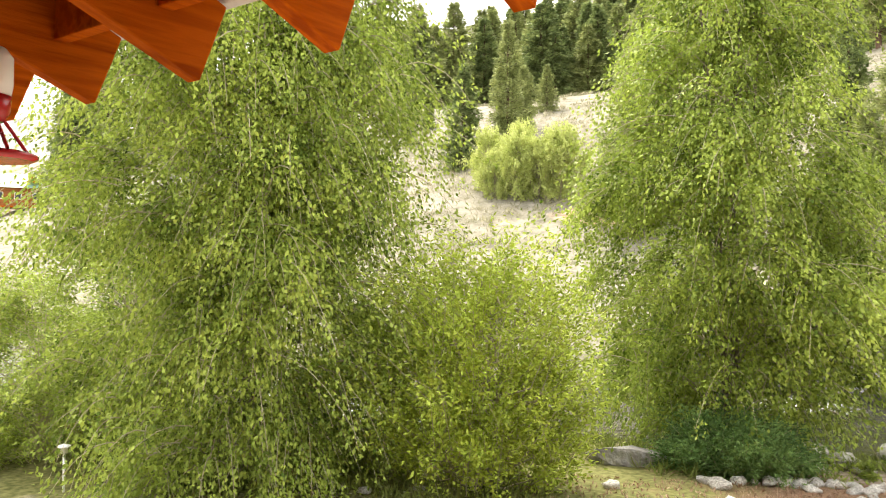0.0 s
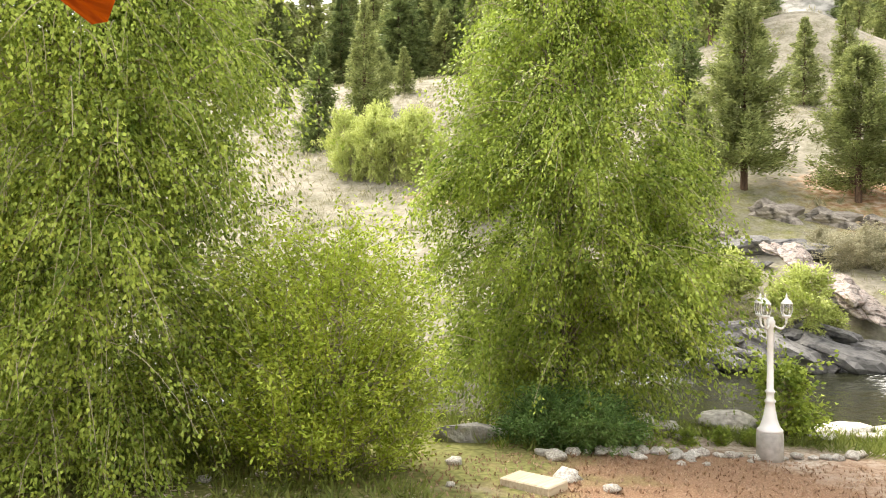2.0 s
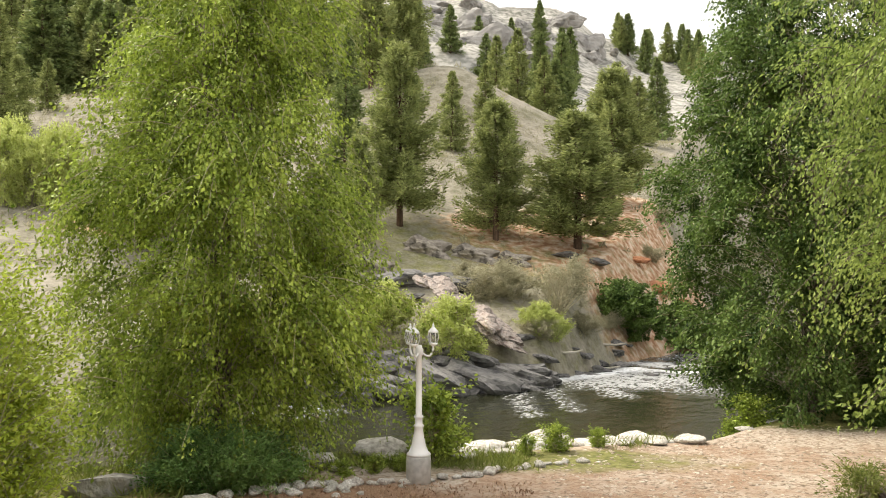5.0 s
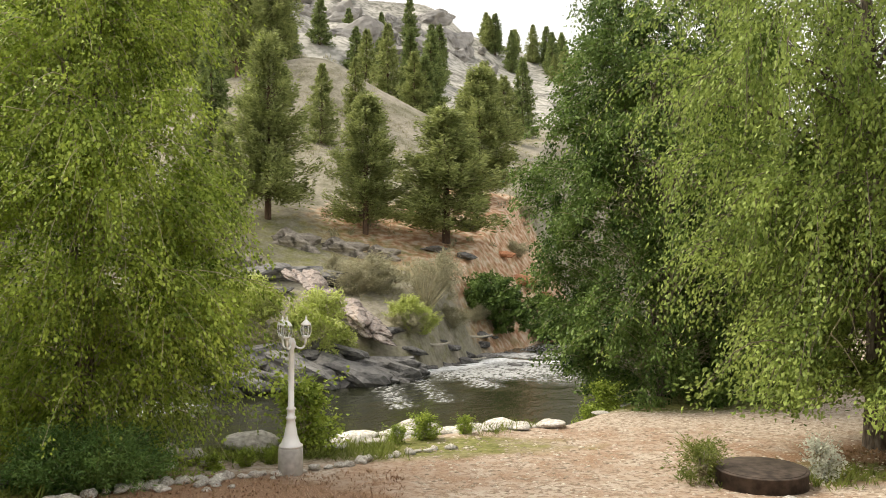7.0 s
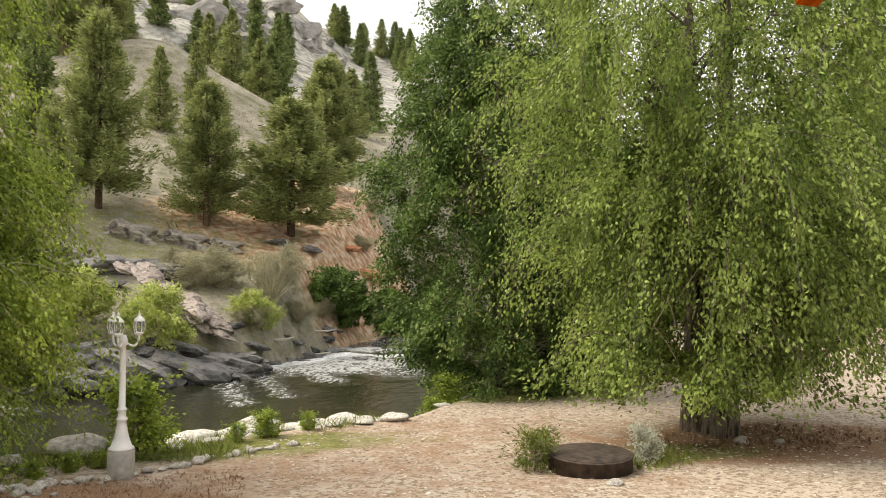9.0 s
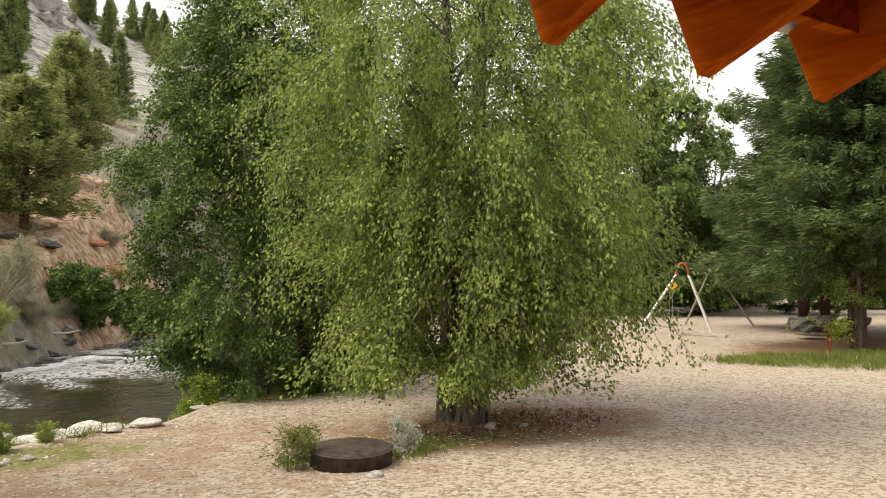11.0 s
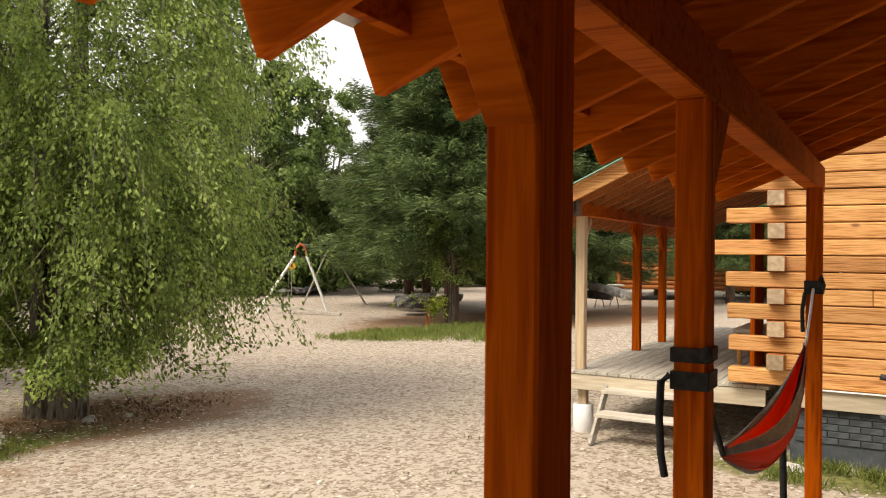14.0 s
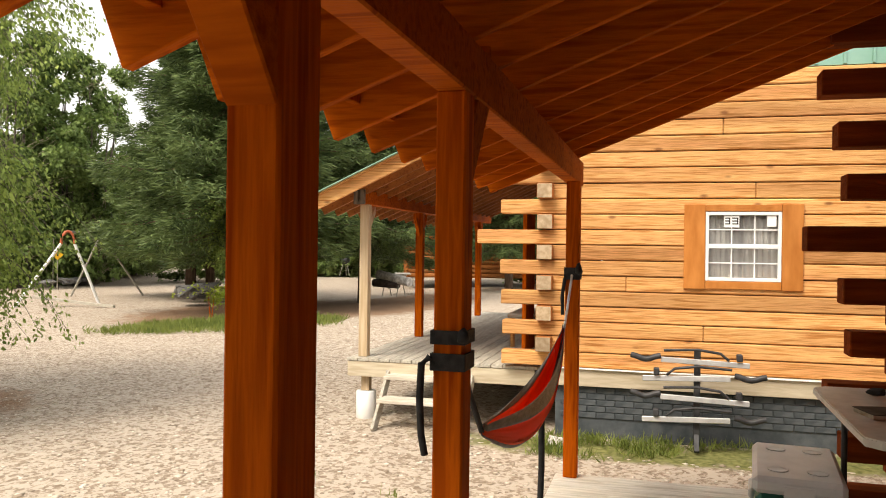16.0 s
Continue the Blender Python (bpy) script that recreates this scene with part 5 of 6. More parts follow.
for i, a in enumerate((15, 135, 255)):
    ca, sa = math.cos(radians(a)), math.sin(radians(a))
    t = np.linspace(0, 1, 10)
    rad = 0.04 + 0.14 * np.sin(t * math.pi / 2)
    arm = np.stack([rad * ca, rad * sa, 1.66 - 0.06 * np.sin(t * math.pi) + 0.10 * t ** 2], 1)
    arm_ob = part("arm", tube_mesh("arm", [(arm, np.full(10, 0.013))], M_WHITE, 8), None, lamp)
    head = part("lantern", lathe([(0.02, 1.75), (0.05, 1.765), (0.055, 1.78), (0.052, 1.79)], 12, None, (0.18 * ca, 0.18 * sa)), M_WHITE, lamp)
    part("globe", lathe([(0.046, 1.791), (0.062, 1.84), (0.062, 1.885), (0.055, 1.92)], 12, None, (0.18 * ca, 0.18 * sa)), M_LAMP_GLASS, head, "clear glass globe")
    part("cap", lathe([(0.068, 1.921), (0.066, 1.935), (0.045, 1.965), (0.018, 1.99), (0.012, 2.005), (0.016, 2.015), (0.006, 2.04), (0.001, 2.06)], 12, None, (0.18 * ca, 0.18 * sa)), M_WHITE, head)
    for k in range(6):
        b0 = 2 * math.pi * k / 6
        rib = [(0.18 * ca + rr * math.cos(b0), 0.18 * sa + rr * math.sin(b0), z) for rr, z in ((0.050, 1.79), (0.066, 1.84), (0.066, 1.885), (0.059, 1.922))]
        part("rib", tube_mesh("rib", [(np.array(rib), np.full(4, 0.004))], M_WHITE, 4), None, head)

# ---- stones ----
stone_me = [rock_mesh(100 + i, M_PALE_ROCK, (1, 0.8, 0.5), 0.22, 2) for i in range(5)]


def stone(me, x, y, s, flat=1.0, turn=0.0, label="pale rounded border stone", group="border stones", name="stone", sink=0.25, z=None, tilt=(0, 0)):
    zz = (ground_z(x, y) if z is None else z) + s * 0.5 * flat * (1 - sink * 2)
    return tagged(part(name, me, at=pose(x, y, zz, tilt[0], tilt[1], turn) @ Matrix.Diagonal((s, s, s * flat, 1))), label, "stone", group)


q = rng(91)
for k in range(34):   # edging between the gravel and the bank
    f = k / 33
    x, y = -3.1 + 4.3 * f, 8.55 + 2.55 * f + 0.12 * math.sin(f * 9)
    stone(stone_me[k % 5], x + q.normal(0, 0.03), y + q.normal(0, 0.05), q.uniform(0.07, 0.14), q.uniform(0.7, 1.1), q.uniform(0, 360))
for k in range(20):
    stone(stone_me[k % 5], q.uniform(-3.0, -1.0), q.uniform(8.9, 9.7), q.uniform(0.05, 0.13), 0.8, q.uniform(0, 360))
for k, (x, y, s) in enumerate(((-2.15, 10.6, 0.24), (-1.55, 11.15, 0.42), (-1.0, 11.45, 0.3), (-0.2, 11.75, 0.36), (0.15, 12.2, 0.30), (0.5, 12.7, 0.34), (0.85, 13.15, 0.36), (1.35, 13.0, 0.26), (1.75, 13.25, 0.30), (2.15, 13.2, 0.34), (2.6, 13.15, 0.28),
                               (2.95, 12.95, 0.2), (-2.6, 10.9, 0.3), (-1.9, 10.3, 0.16), (-2.4, 10.2, 0.18), (0.1, 11.6, 0.2), (2.4, 12.6, 0.16), (1.9, 12.5, 0.15), (4.3, 14.6, 0.16), (-0.45, 11.3, 0.2))):
    stone(stone_me[k % 5], x, y, s * 1.35, q.uniform(0.4, 0.62), q.uniform(0, 360), "pale grey boulder along the river bank", "bank boulders", "boulder", 0.12, max(ground_z(x, y), -0.42))
for k in range(56):
    f = q.uniform(0, 1)
    x = -2.6 + 5.6 * f
    y = float(np.interp(x, NEAR_X, NEAR_Y)) - 0.22 + q.normal(0, 0.22)
    stone(stone_me[k % 5], x, y, q.uniform(0.14, 0.36), q.uniform(0.4, 0.65), q.uniform(0, 360), "pale grey boulder along the river bank", "bank boulders", "boulder", 0.12, max(ground_z(x, y), -0.5))
log_stone = rock_mesh(120, M_CLIFF, (1.0, 0.28, 0.22), 0.12, 3)
tagged(part("long_stone", log_stone, at=pose(-4.05, 8.85, ground_z(-4.05, 8.85) + 0.08, 0, 0, 28) @ Matrix.Diagonal((0.62, 0.7, 0.8, 1))), "long grey stone lying in the weeds", "stone")
tagged(part("flat_slab", box(-0.27, 0.27, -0.17, 0.17, 0, 0.10, 0.012), M_SKIRT, at=pose(-2.72, 7.28, ground_z(-2.7, 7.3) - 0.02, 0, 0, -12)), "pale sawn stone slab lying on the bark mulch", "slab")
for x, y, s, m in ((-2.55, 7.75, 0.2, 1), (-2.05, 7.55, 0.13, 3), (-2.9, 8.45, 0.17, 0), (-5.5, 5.95, 0.11, 2), (-5.15, 6.35, 0.09, 4), (-3.75, 7.7, 0.14, 0), (4.15, 7.85, 0.12, 1), (8.42, 1.02, 0.2, 2), (-3.4, 6.9, 0.07, 0), (7.0, 9.55, 0.16, 3), (7.5, 9.4, 0.1, 1)):
    stone(stone_me[m], x, y, s, 0.8, x * 90, "loose weathered stone lying on the ground", "loose stones")

# ---- rocks of the far bank and the rapid ----
dark_me = [rock_mesh(130 + i, M_ROCK, (1.15, 0.8, 0.6), 0.3, 3) for i in range(5)]
pink_me = [rock_mesh(140 + i, M_PINK_ROCK, (1.2, 0.7, 0.34), 0.4, 3) for i in range(4)]
for k in range(96):
    f = q.uniform(0, 1)
    x = -9.5 + 15.0 * f
    y = float(np.interp(x, FAR_X, FAR_Y)) + q.uniform(-0.9, 1.0)
    s = q.uniform(0.35, 1.05) * (1.0 if x < 1.5 else 0.5)
    stone(dark_me[k % 5], x, y, s, q.uniform(0.55, 0.9), q.uniform(-30, 30), "dark grey angular rock at the waterline", "waterline rocks", "rock", 0.15, max(ground_z(x, y), -1.05), (q.uniform(-12, 12), q.uniform(-5, 18)))
for x, y, s, a in ((-3.4, 21.9, 0.95, 10), (-1.6, 22.9, 1.25, -20), (-0.5, 23.6, 1.3, -25), (-2.6, 22.4, 0.9, 15), (0.5, 24.4, 0.85, -30), (-4.6, 21.4, 0.8, 0)):
    stone(dark_me[int(abs(x * 7)) % 5], x, y, s, 0.62, a, "broad smooth grey boulder beside the rapid", "waterline rocks", "rock", 0.1, -0.85, (0, 14))
for k in range(26):   # the tilted slabs that climb the bank
    f = k / 25
    x, y, z = -2.05 + 2.5 * f + q.normal(0, 0.22), 27.3 - 2.2 * f + q.normal(0, 0.3), 2.35 - 1.85 * f
    stone(pink_me[k % 4], x, y, q.uniform(0.32, 0.62), q.uniform(0.7, 1.1), -40 + q.uniform(-14, 14), "tilted pinkish grey slab of layered rock", "rock slabs", "rock_slab", 0.3, z - 0.25, (q.uniform(-8, 8), 30))
for x, y, s in ((-4.3, 29.2, 0.9), (-3.5, 29.8, 1.1), (-2.3, 30.2, 1.2), (-1.2, 30.3, 1.1), (-3.2, 26.6, 0.6), (-4.2, 27.6, 0.7), (-2.8, 28.2, 0.55), (3.3, 36.0, 0.6), (4.6, 35.6, 0.6), (5.2, 39.5, 0.6), (7.3, 38, 0.5), (-0.6, 27.6, 0.5), (0.9, 26.3, 0.5)):
    stone(dark_me[int(abs(x * 9)) % 5], x, y, s, 0.6, x * 60, "weathered grey outcrop in the dry grass", "hillside outcrops", "outcrop", 0.3)
for k in range(46):   # stones breaking the rapid
    x = q.uniform(3.5, 10)
    y = float(np.interp(x, FAR_X, FAR_Y)) - q.uniform(0.6, 5.5)
    stone(dark_me[k % 5], x, y, q.uniform(0.10, 0.32), 0.7, q.uniform(0, 360), "wet dark stone breaking the rapid", "rapid stones", "rock", 0.2, -0.98)
for x, y, a, l in ((2.4, 27.6, 25, 1.5), (3.6, 29.2, -12, 1.8), (4.3, 31.4, 10, 1.7), (1.4, 26.6, 50, 1.1)):
    ob = part("driftwood", tube_mesh("driftwood", [(np.array([(-l / 2, 0, 0), (-l / 6, 0.05, 0.05), (l / 4, -0.04, 0.03), (l / 2, 0.03, 0.10)]), np.array([0.06, 0.05, 0.04, 0.02]))], M_DECK, 7), at=pose(x, y, max(ground_z(x, y), -0.9) + 0.05, 0, 0, a))
    tagged(ob, "bleached driftwood log on the stony bank", "driftwood", "driftwood")

M_LEDGE = material("brown_ledge_rock", [(0.07, 0.062, 0.052), (0.30, 0.27, 0.23), (0.17, 0.15, 0.125)], 3, 9, 0.9, 0.9, 7, coarse=0.7, distance=0.08)
# the long ledge in the grass, the red rock and a bare shrub above the rapid
ledge_me = rock_mesh(170, M_LEDGE, (1.0, 0.5, 0.30), 0.5, 4)
for x, y, sx, sz, a in ((-2.6, 34.0, 1.5, 1.9, -4), (-0.6, 34.2, 1.5, 1.5, -8), (1.0, 34.4, 1.1, 1.1, -14), (-4.4, 31.0, 1.1, 1.4, 6)):
    tagged(part("ledge", ledge_me, at=pose(x, y, ground_z(x, y) + 0.14, 0, 5, a) @ Matrix.Diagonal((sx, 1.2, sz, 1))), "dark grey weathered rock ledge in the grass", "rock", "rock ledges")
M_RED_ROCK = material("red_rock", [(0.26, 0.10, 0.05), (0.46, 0.22, 0.12), (0.34, 0.15, 0.08)], 2, 9, 0.9, 0.9, 8, coarse=0.6, distance=0.08)
red_me = rock_mesh(171, M_RED_ROCK, (1.2, 0.7, 0.6), 0.3, 3)
for x, y, w in ((8.1, 39.6, 0.9), (6.9, 39.2, 0.5), (9.4, 41.0, 0.7), (5.8, 40.4, 0.35), (4.9, 41.5, 0.3)):
    stone(red_me, x, y, w, 0.8, x * 50, "rusty red rock face in the bare slope", "red rocks", "red_rock", 0.3)
twigs = thing("bare_shrub", pose(2.3, 28.6, ground_z(2.3, 28.6)), "leafless grey-brown shrub on the stony bank", "bush")
paths = []
for k in range(70):
    a, t = q.uniform(0, 6.28), np.linspace(0, 1, 6)
    R, H = q.uniform(0.3, 1.1), q.uniform(0.8, 1.9)
    paths.append((np.stack([R * t ** 1.3 * math.cos(a) + 0.05 * np.sin(t * 6 + k), R * t ** 1.3 * math.sin(a), H * t], 1), np.linspace(0.022, 0.006, 6)))
part("twig", tube_mesh("twig", paths, M_TWIG, 4), None, twigs)

# cliffs along the mountain's crest
cliff_me = [rock_mesh(160 + i, M_CLIFF, (1.5, 0.8, 0.7), 0.4, 4) for i in range(3)]
for k in range(44):
    az = q.uniform(-5, 9) if k < 30 else q.uniform(-62, -25)
    d = q.uniform(150, 205)
    x, y = d * math.sin(radians(az)), d * math.cos(radians(az))
    stone(cliff_me[k % 3], x, y, q.uniform(1.6, 4.2), q.uniform(0.8, 1.4), q.uniform(0, 360), "grey rock outcrop high on the mountain", "mountain outcrops", "outcrop", 0.3)

# ---- shrubs by the lamp and the fire ring ----
lamp_shrub = broadleaf("lamp_shrub", pose(-0.82, 11.0, ground_z(-0.82, 11.0)), "fresh green leafy shrub behind the garden lamp", 0.78,
                       [(0.02, 0.10), (0.4, 0.17), (0.8, 0.14), (1, 0.06)], L_COTTON, 41, 90, 30, 0.1, 7, 0.012, (0.07, 0.045), category="bush", group="bank shrubs", up=0.9, twig_length=0.4, bark=M_TWIG)
for x, y, s, a in ((0.85, 11.9, 0.42, 50), (1.5, 12.3, 0.3, 90), (-1.45, 10.2, 0.26, 130), (-1.8, 10.0, 0.22, 10), (-1.15, 10.35, 0.24, 77), (2.1, 13.5, 0.42, 20), (2.75, 13.4, 0.3, 70), (0.45, 11.7, 0.3, 160), (4.2, 15.0, 0.5, 200), (4.6, 15.4, 0.8, 240)):
    copy_thing(lamp_shrub, pose(x, y, ground_z(x, y) - 0.03, 0, 0, a) @ Matrix.Diagonal((s * 1.15, s * 1.15, s, 1)))
juniper = broadleaf("juniper_bush", pose(-3.0, 9.3, ground_z(-3.0, 9.3)), "low spreading blue-green juniper below the cottonwood", 0.36,
                    [(0.02, 0.6), (0.5, 0.65), (0.9, 0.45), (1, 0.3)], leaf_material("juniper_needle", (0.05, 0.12, 0.03), (0.25, 0.40, 0.12), 0.3), 42, 300, 100, -0.1, 9, 0.012, (0.06, 0.018), category="bush", up=0.5, twig_length=0.42, flat=0.7, bark=M_TWIG)
ring_weed = broadleaf("ring_weed", pose(3.62, 8.75, ground_z(3.62, 8.75)), "upright leafy weed beside the fire ring", 0.26,
                      [(0.02, 0.1), (0.5, 0.16), (1, 0.1)], L_GRASS, 43, 46, 26, 0.0, 9, 0.005, (0.06, 0.014), category="plant", up=1.2, twig_length=0.22, bark=M_TWIG)
copy_thing(ring_weed, pose(3.95, 9.3, ground_z(3.95, 9.3), 0, 0, 80) @ Matrix.Diagonal((0.9, 0.9, 0.8, 1)))
white_weed = broadleaf("white_weed", pose(5.0, 8.75, ground_z(5.0, 8.75)), "silvery white flowering weed beside the fire ring", 0.34,
                       [(0.05, 0.1), (0.6, 0.14), (1, 0.08)], leaf_material("silver_leaf", (0.4, 0.42, 0.34), (0.7, 0.72, 0.62)), 44, 46, 30, 0.0, 7, 0.005, (0.04, 0.025), category="plant", up=1.0, twig_length=0.15, bark=M_TWIG)
sapling = broadleaf("sapling", pose(24.3, 13.7, ground_z(24.3, 13.7)), "slender grey-green sapling before the dark spruce", 5.2,
                    [(0.3, 0.8), (0.55, 1.2), (0.85, 0.8), (1, 0.2)], L_ELM, 45, 200, 55, 0.2, 3, 0.05, (0.11, 0.07), spread=(0.1, 0.3))
red_weed = broadleaf("red_stem_weed", pose(23.2, 14.0, ground_z(23.2, 14.0)), "reddish tall weed in the grass below the spruce", 0.9,
                     [(0.6, 0.25), (0.8, 0.4), (1, 0.25)], L_YELLOW, 46, 24, 20, 0.1, 3, 0.02, (0.12, 0.06), category="plant", bark=M_CEDAR_UP)

# ---- fire ring ----
ring = thing("fire_ring", pose(4.25, 8.62, ground_z(4.25, 8.62) - 0.02, 2, -1, 0), "rusty dark steel fire ring with a lid", "fire ring")
part("ring_wall", lathe([(0.475, 0.0), (0.475, 0.20), (0.485, 0.205), (0.485, 0.215), (0.455, 0.216)], 40), M_RUST, ring)
part("lid", lathe([(0.45, 0.2165), (0.44, 0.224), (0.05, 0.229)], 40), M_RUST, ring, "dull brown steel lid")

# ---- swing set ----
M_ORANGE = material("orange_paint", [(0.45, 0.11, 0.05), (0.60, 0.17, 0.08)], 8, 4, 0.5, 0.1)
M_PIPE = material("grey_pipe", [(0.26, 0.24, 0.20), (0.38, 0.36, 0.31)], 8, 4, 0.5, 0.1, metal=0.3)
M_YELLOW = material("yellow_sign", [(0.70, 0.42, 0.02), (0.80, 0.50, 0.03)], 8, 3, 0.5, 0.05)
swing = thing("swing_set", pose(0.28, -0.32, 0), "metal swing set with white legs and an orange top bend", "swing set")


def pipe(name, pts, rad, mat, parent, label=""):
    return part(name, tube_mesh(name, [(np.array(pts, float), np.full(len(pts), rad))], mat, 8), None, parent, label)


TOP, TOP2 = Vector((25.4, 21.83, 2.45)), Vector((31.2, 25.0, 2.42))
FEET = Vector((26.15, 21.05, -0.38)), Vector((24.2, 23.2, -0.38))
for foot in FEET:
    pipe("leg", [foot, TOP + (foot - TOP) * 0.16], 0.055, M_WHITE, swing)
arc = []
for k in range(9):
    a = math.pi * k / 8
    mid = (FEET[0] - TOP) * (0.16 * (1 + math.cos(a)) / 2) + (FEET[1] - TOP) * (0.16 * (1 - math.cos(a)) / 2)
    arc.append(TOP + Vector((mid.x, mid.y, -0.45 + 0.47 * math.sin(a))))
pipe("top_bend", arc, 0.05, M_ORANGE, swing, "faded orange bend at the top")
pipe("crossbar", [TOP, TOP2], 0.045, M_PIPE, swing)
for foot in (Vector((32.4, 23.6, -0.38)), Vector((30.5, 26.0, -0.38))):
    pipe("leg", [foot, TOP2], 0.045, M_PIPE, swing)
pipe("stretcher", [(25.1, 22.3, 0.3), (25.1, 22.3, 2.2)], 0.012, M_PIPE, swing)
seesaw = thing("fallen_beam", pose(0.28, -0.32, 0), "long grey timber lying across the yard by the swings", "timber")
part("beam", beam((25.6, 20.0, -0.33), (25.0, 23.1, -0.02), 0.16, 0.10), M_DECK, seesaw)
sign = thing("warning_sign", pose(31.8, 27.3, 0, 0, 0, -50), "yellow diamond warning sign on a thin post", "sign")
part("post", box(-0.02, 0.02, -0.02, 0.02, -0.2, 1.2), M_PIPE, sign)
plate = part("plate", beam((0, -0.03, 1.29), (0, -0.03, 1.65), 0.36, 0.01, 0, (0, 1, 0)), M_YELLOW, sign)
plate.matrix_basis = Matrix.Translation((0, -0.03, 1.47)) @ pose(0, 0, 0, 0, 45, 0) @ Matrix.Translation((0, 0.03, -1.47))
part("mark", box(-0.04, 0.04, -0.05, -0.042, 1.4, 1.55, 0.004), M_BLACK, sign)
for x, y, s in ((35.8, 30.3, 0.5), (37, 30.6, 0.45), (38, 31, 0.4), (34.5, 30.2, 0.4), (28.0, 17.9, 0.8), (30.0, 18.6, 0.9), (30.8, 17.5, 0.8)):
    stone(dark_me[int(x) % 5], x, y, s, 0.8, x * 40, "grey boulder at the edge of the yard", "yard boulders", "boulder", 0.15, -0.1)

# ---- far things between the posts ----
trestle = thing("log_on_stand", pose(31.6, 10.6, 0, 0, 0, 65), "pale birch log held on a thin metal stand", "log stand")
part("log", lathe([(0.19, -0.9), (0.2, 0.9)], 14), M_PALE_ROCK, trestle, "pale birch log", at=pose(0, 0, 0.75, 0, 82, 0))
part("log", lathe([(0.17, -0.6), (0.17, 0.6)], 14), M_RUST, trestle, at=pose(0.35, 0.1, 0.52, 0, 88, 12))
for x in (-0.4, 0.4):
    for y in (-0.2, 0.2):
        pipe("leg", [(x, y * 1.4, 0), (x, y * 0.5, 0.6)], 0.02, M_PIPE, trestle)
grill = thing("barbecue_grill", pose(52, 21, 0, 0, 0, 10), "black barbecue grill far along the yard", "grill")
part("bowl", lathe([(0.05, 0.8), (0.3, 0.95), (0.32, 1.05), (0.28, 1.2), (0.05, 1.32)], 16), M_BLACK, grill)
for a in (0, 2.1, 4.2):
    pipe("leg", [(0.15 * math.cos(a), 0.15 * math.sin(a), 0.85), (0.4 * math.cos(a), 0.4 * math.sin(a), 0)], 0.02, M_PIPE, grill)
table2 = thing("picnic_table", pose(38, 12.3, 0, 0, 0, 20), "dark wooden picnic table in the shade of the trees", "table")
part("tabletop", box(-0.9, 0.9, -0.38, 0.38, 0.70, 0.75, 0.008), M_DECK, table2)
for y in (-0.7, 0.7):
    part("seat", box(-0.9, 0.9, y - 0.13, y + 0.13, 0.41, 0.45, 0.008), M_DECK, table2)
for x in (-0.6, 0.6):
    part("leg", beam((x, -0.72, 0), (x, 0.2, 0.7), 0.08, 0.05), M_DECK, table2)
    part("leg", beam((x + 0.06, 0.72, 0), (x + 0.06, -0.2, 0.7), 0.08, 0.05), M_DECK, table2)
bird = thing("bird_feeder", pose(8.72, 10.34, 2.02), "small hanging wooden bird feeder with a white roof", "bird feeder")
part("tray", box(-0.11, 0.11, -0.09, 0.09, -0.1, -0.07, 0.004), M_LOG, bird)
part("box", box(-0.08, 0.08, -0.06, 0.06, -0.069, 0.03, 0.004), M_LOG, bird)
part("roof", box(-0.13, 0.13, -0.1, 0.1, 0.031, 0.05, 0.006), M_WHITE, bird)
pipe("wire", [(0, 0, 0.05), (0, 0, 1.4)], 0.003, M_BLACK, bird)

# ---- hummingbird feeder under the eave ----
M_RED = material("red_plastic", [(0.45, 0.012, 0.02), (0.55, 0.02, 0.03)], 6, 3, 0.25, 0.03, spec=0.6)
feeder = thing("hummingbird_feeder", pose(-1.98, 0.90, 2.27), "red and white hummingbird feeder hanging from the eave", "bird feeder")
part("base_ring", lathe([(0.085, 0.0), (0.095, 0.005), (0.095, 0.012), (0.08, 0.018), (0.02, 0.02)], 24), M_RED, feeder)
for a in range(4):
    b0 = math.pi / 2 * a
    pipe("strut", [(0.085 * math.cos(b0), 0.085 * math.sin(b0), 0.018), (0.032 * math.cos(b0), 0.032 * math.sin(b0), 0.085)], 0.004, M_RED, feeder)
part("cup", lathe([(0.028, 0.08), (0.04, 0.10), (0.042, 0.135)], 20), M_RED, feeder)
part("bottle", lathe([(0.041, 0.136), (0.045, 0.16), (0.045, 0.215), (0.03, 0.235)], 20), M_WHITE, feeder, "cloudy white bottle")
part("hanger", lathe([(0.012, 0.236), (0.004, 0.25), (0.003, 0.275)], 8), M_PIPE, feeder)

path_light = thing("path_light", pose(-7.54, 4.06, ground_z(-7.54, 4.06)), "small white solar path light in the weeds", "path light")
part("stake", lathe([(0.012, -0.1), (0.012, 0.36)], 8), M_WHITE, path_light)
part("head", lathe([(0.03, 0.361), (0.035, 0.41), (0.06, 0.415), (0.055, 0.43), (0.01, 0.445)], 14), M_WHITE, path_light)

# ---- hammock between the posts ----
M_HAM_RED = leaf_material("red_nylon", (0.90, 0.085, 0.012), (0.96, 0.13, 0.02), 0.5)
M_HAM_GREY = material("grey_nylon", [(0.10, 0.095, 0.09), (0.19, 0.18, 0.175)], 12, 4, 0.5, 0.5, 25, (1, 4, 4), distance=0.01)
ham = thing("hammock", pose(0, 0, 0), "red and grey nylon hammock hung between two porch posts", "hammock")


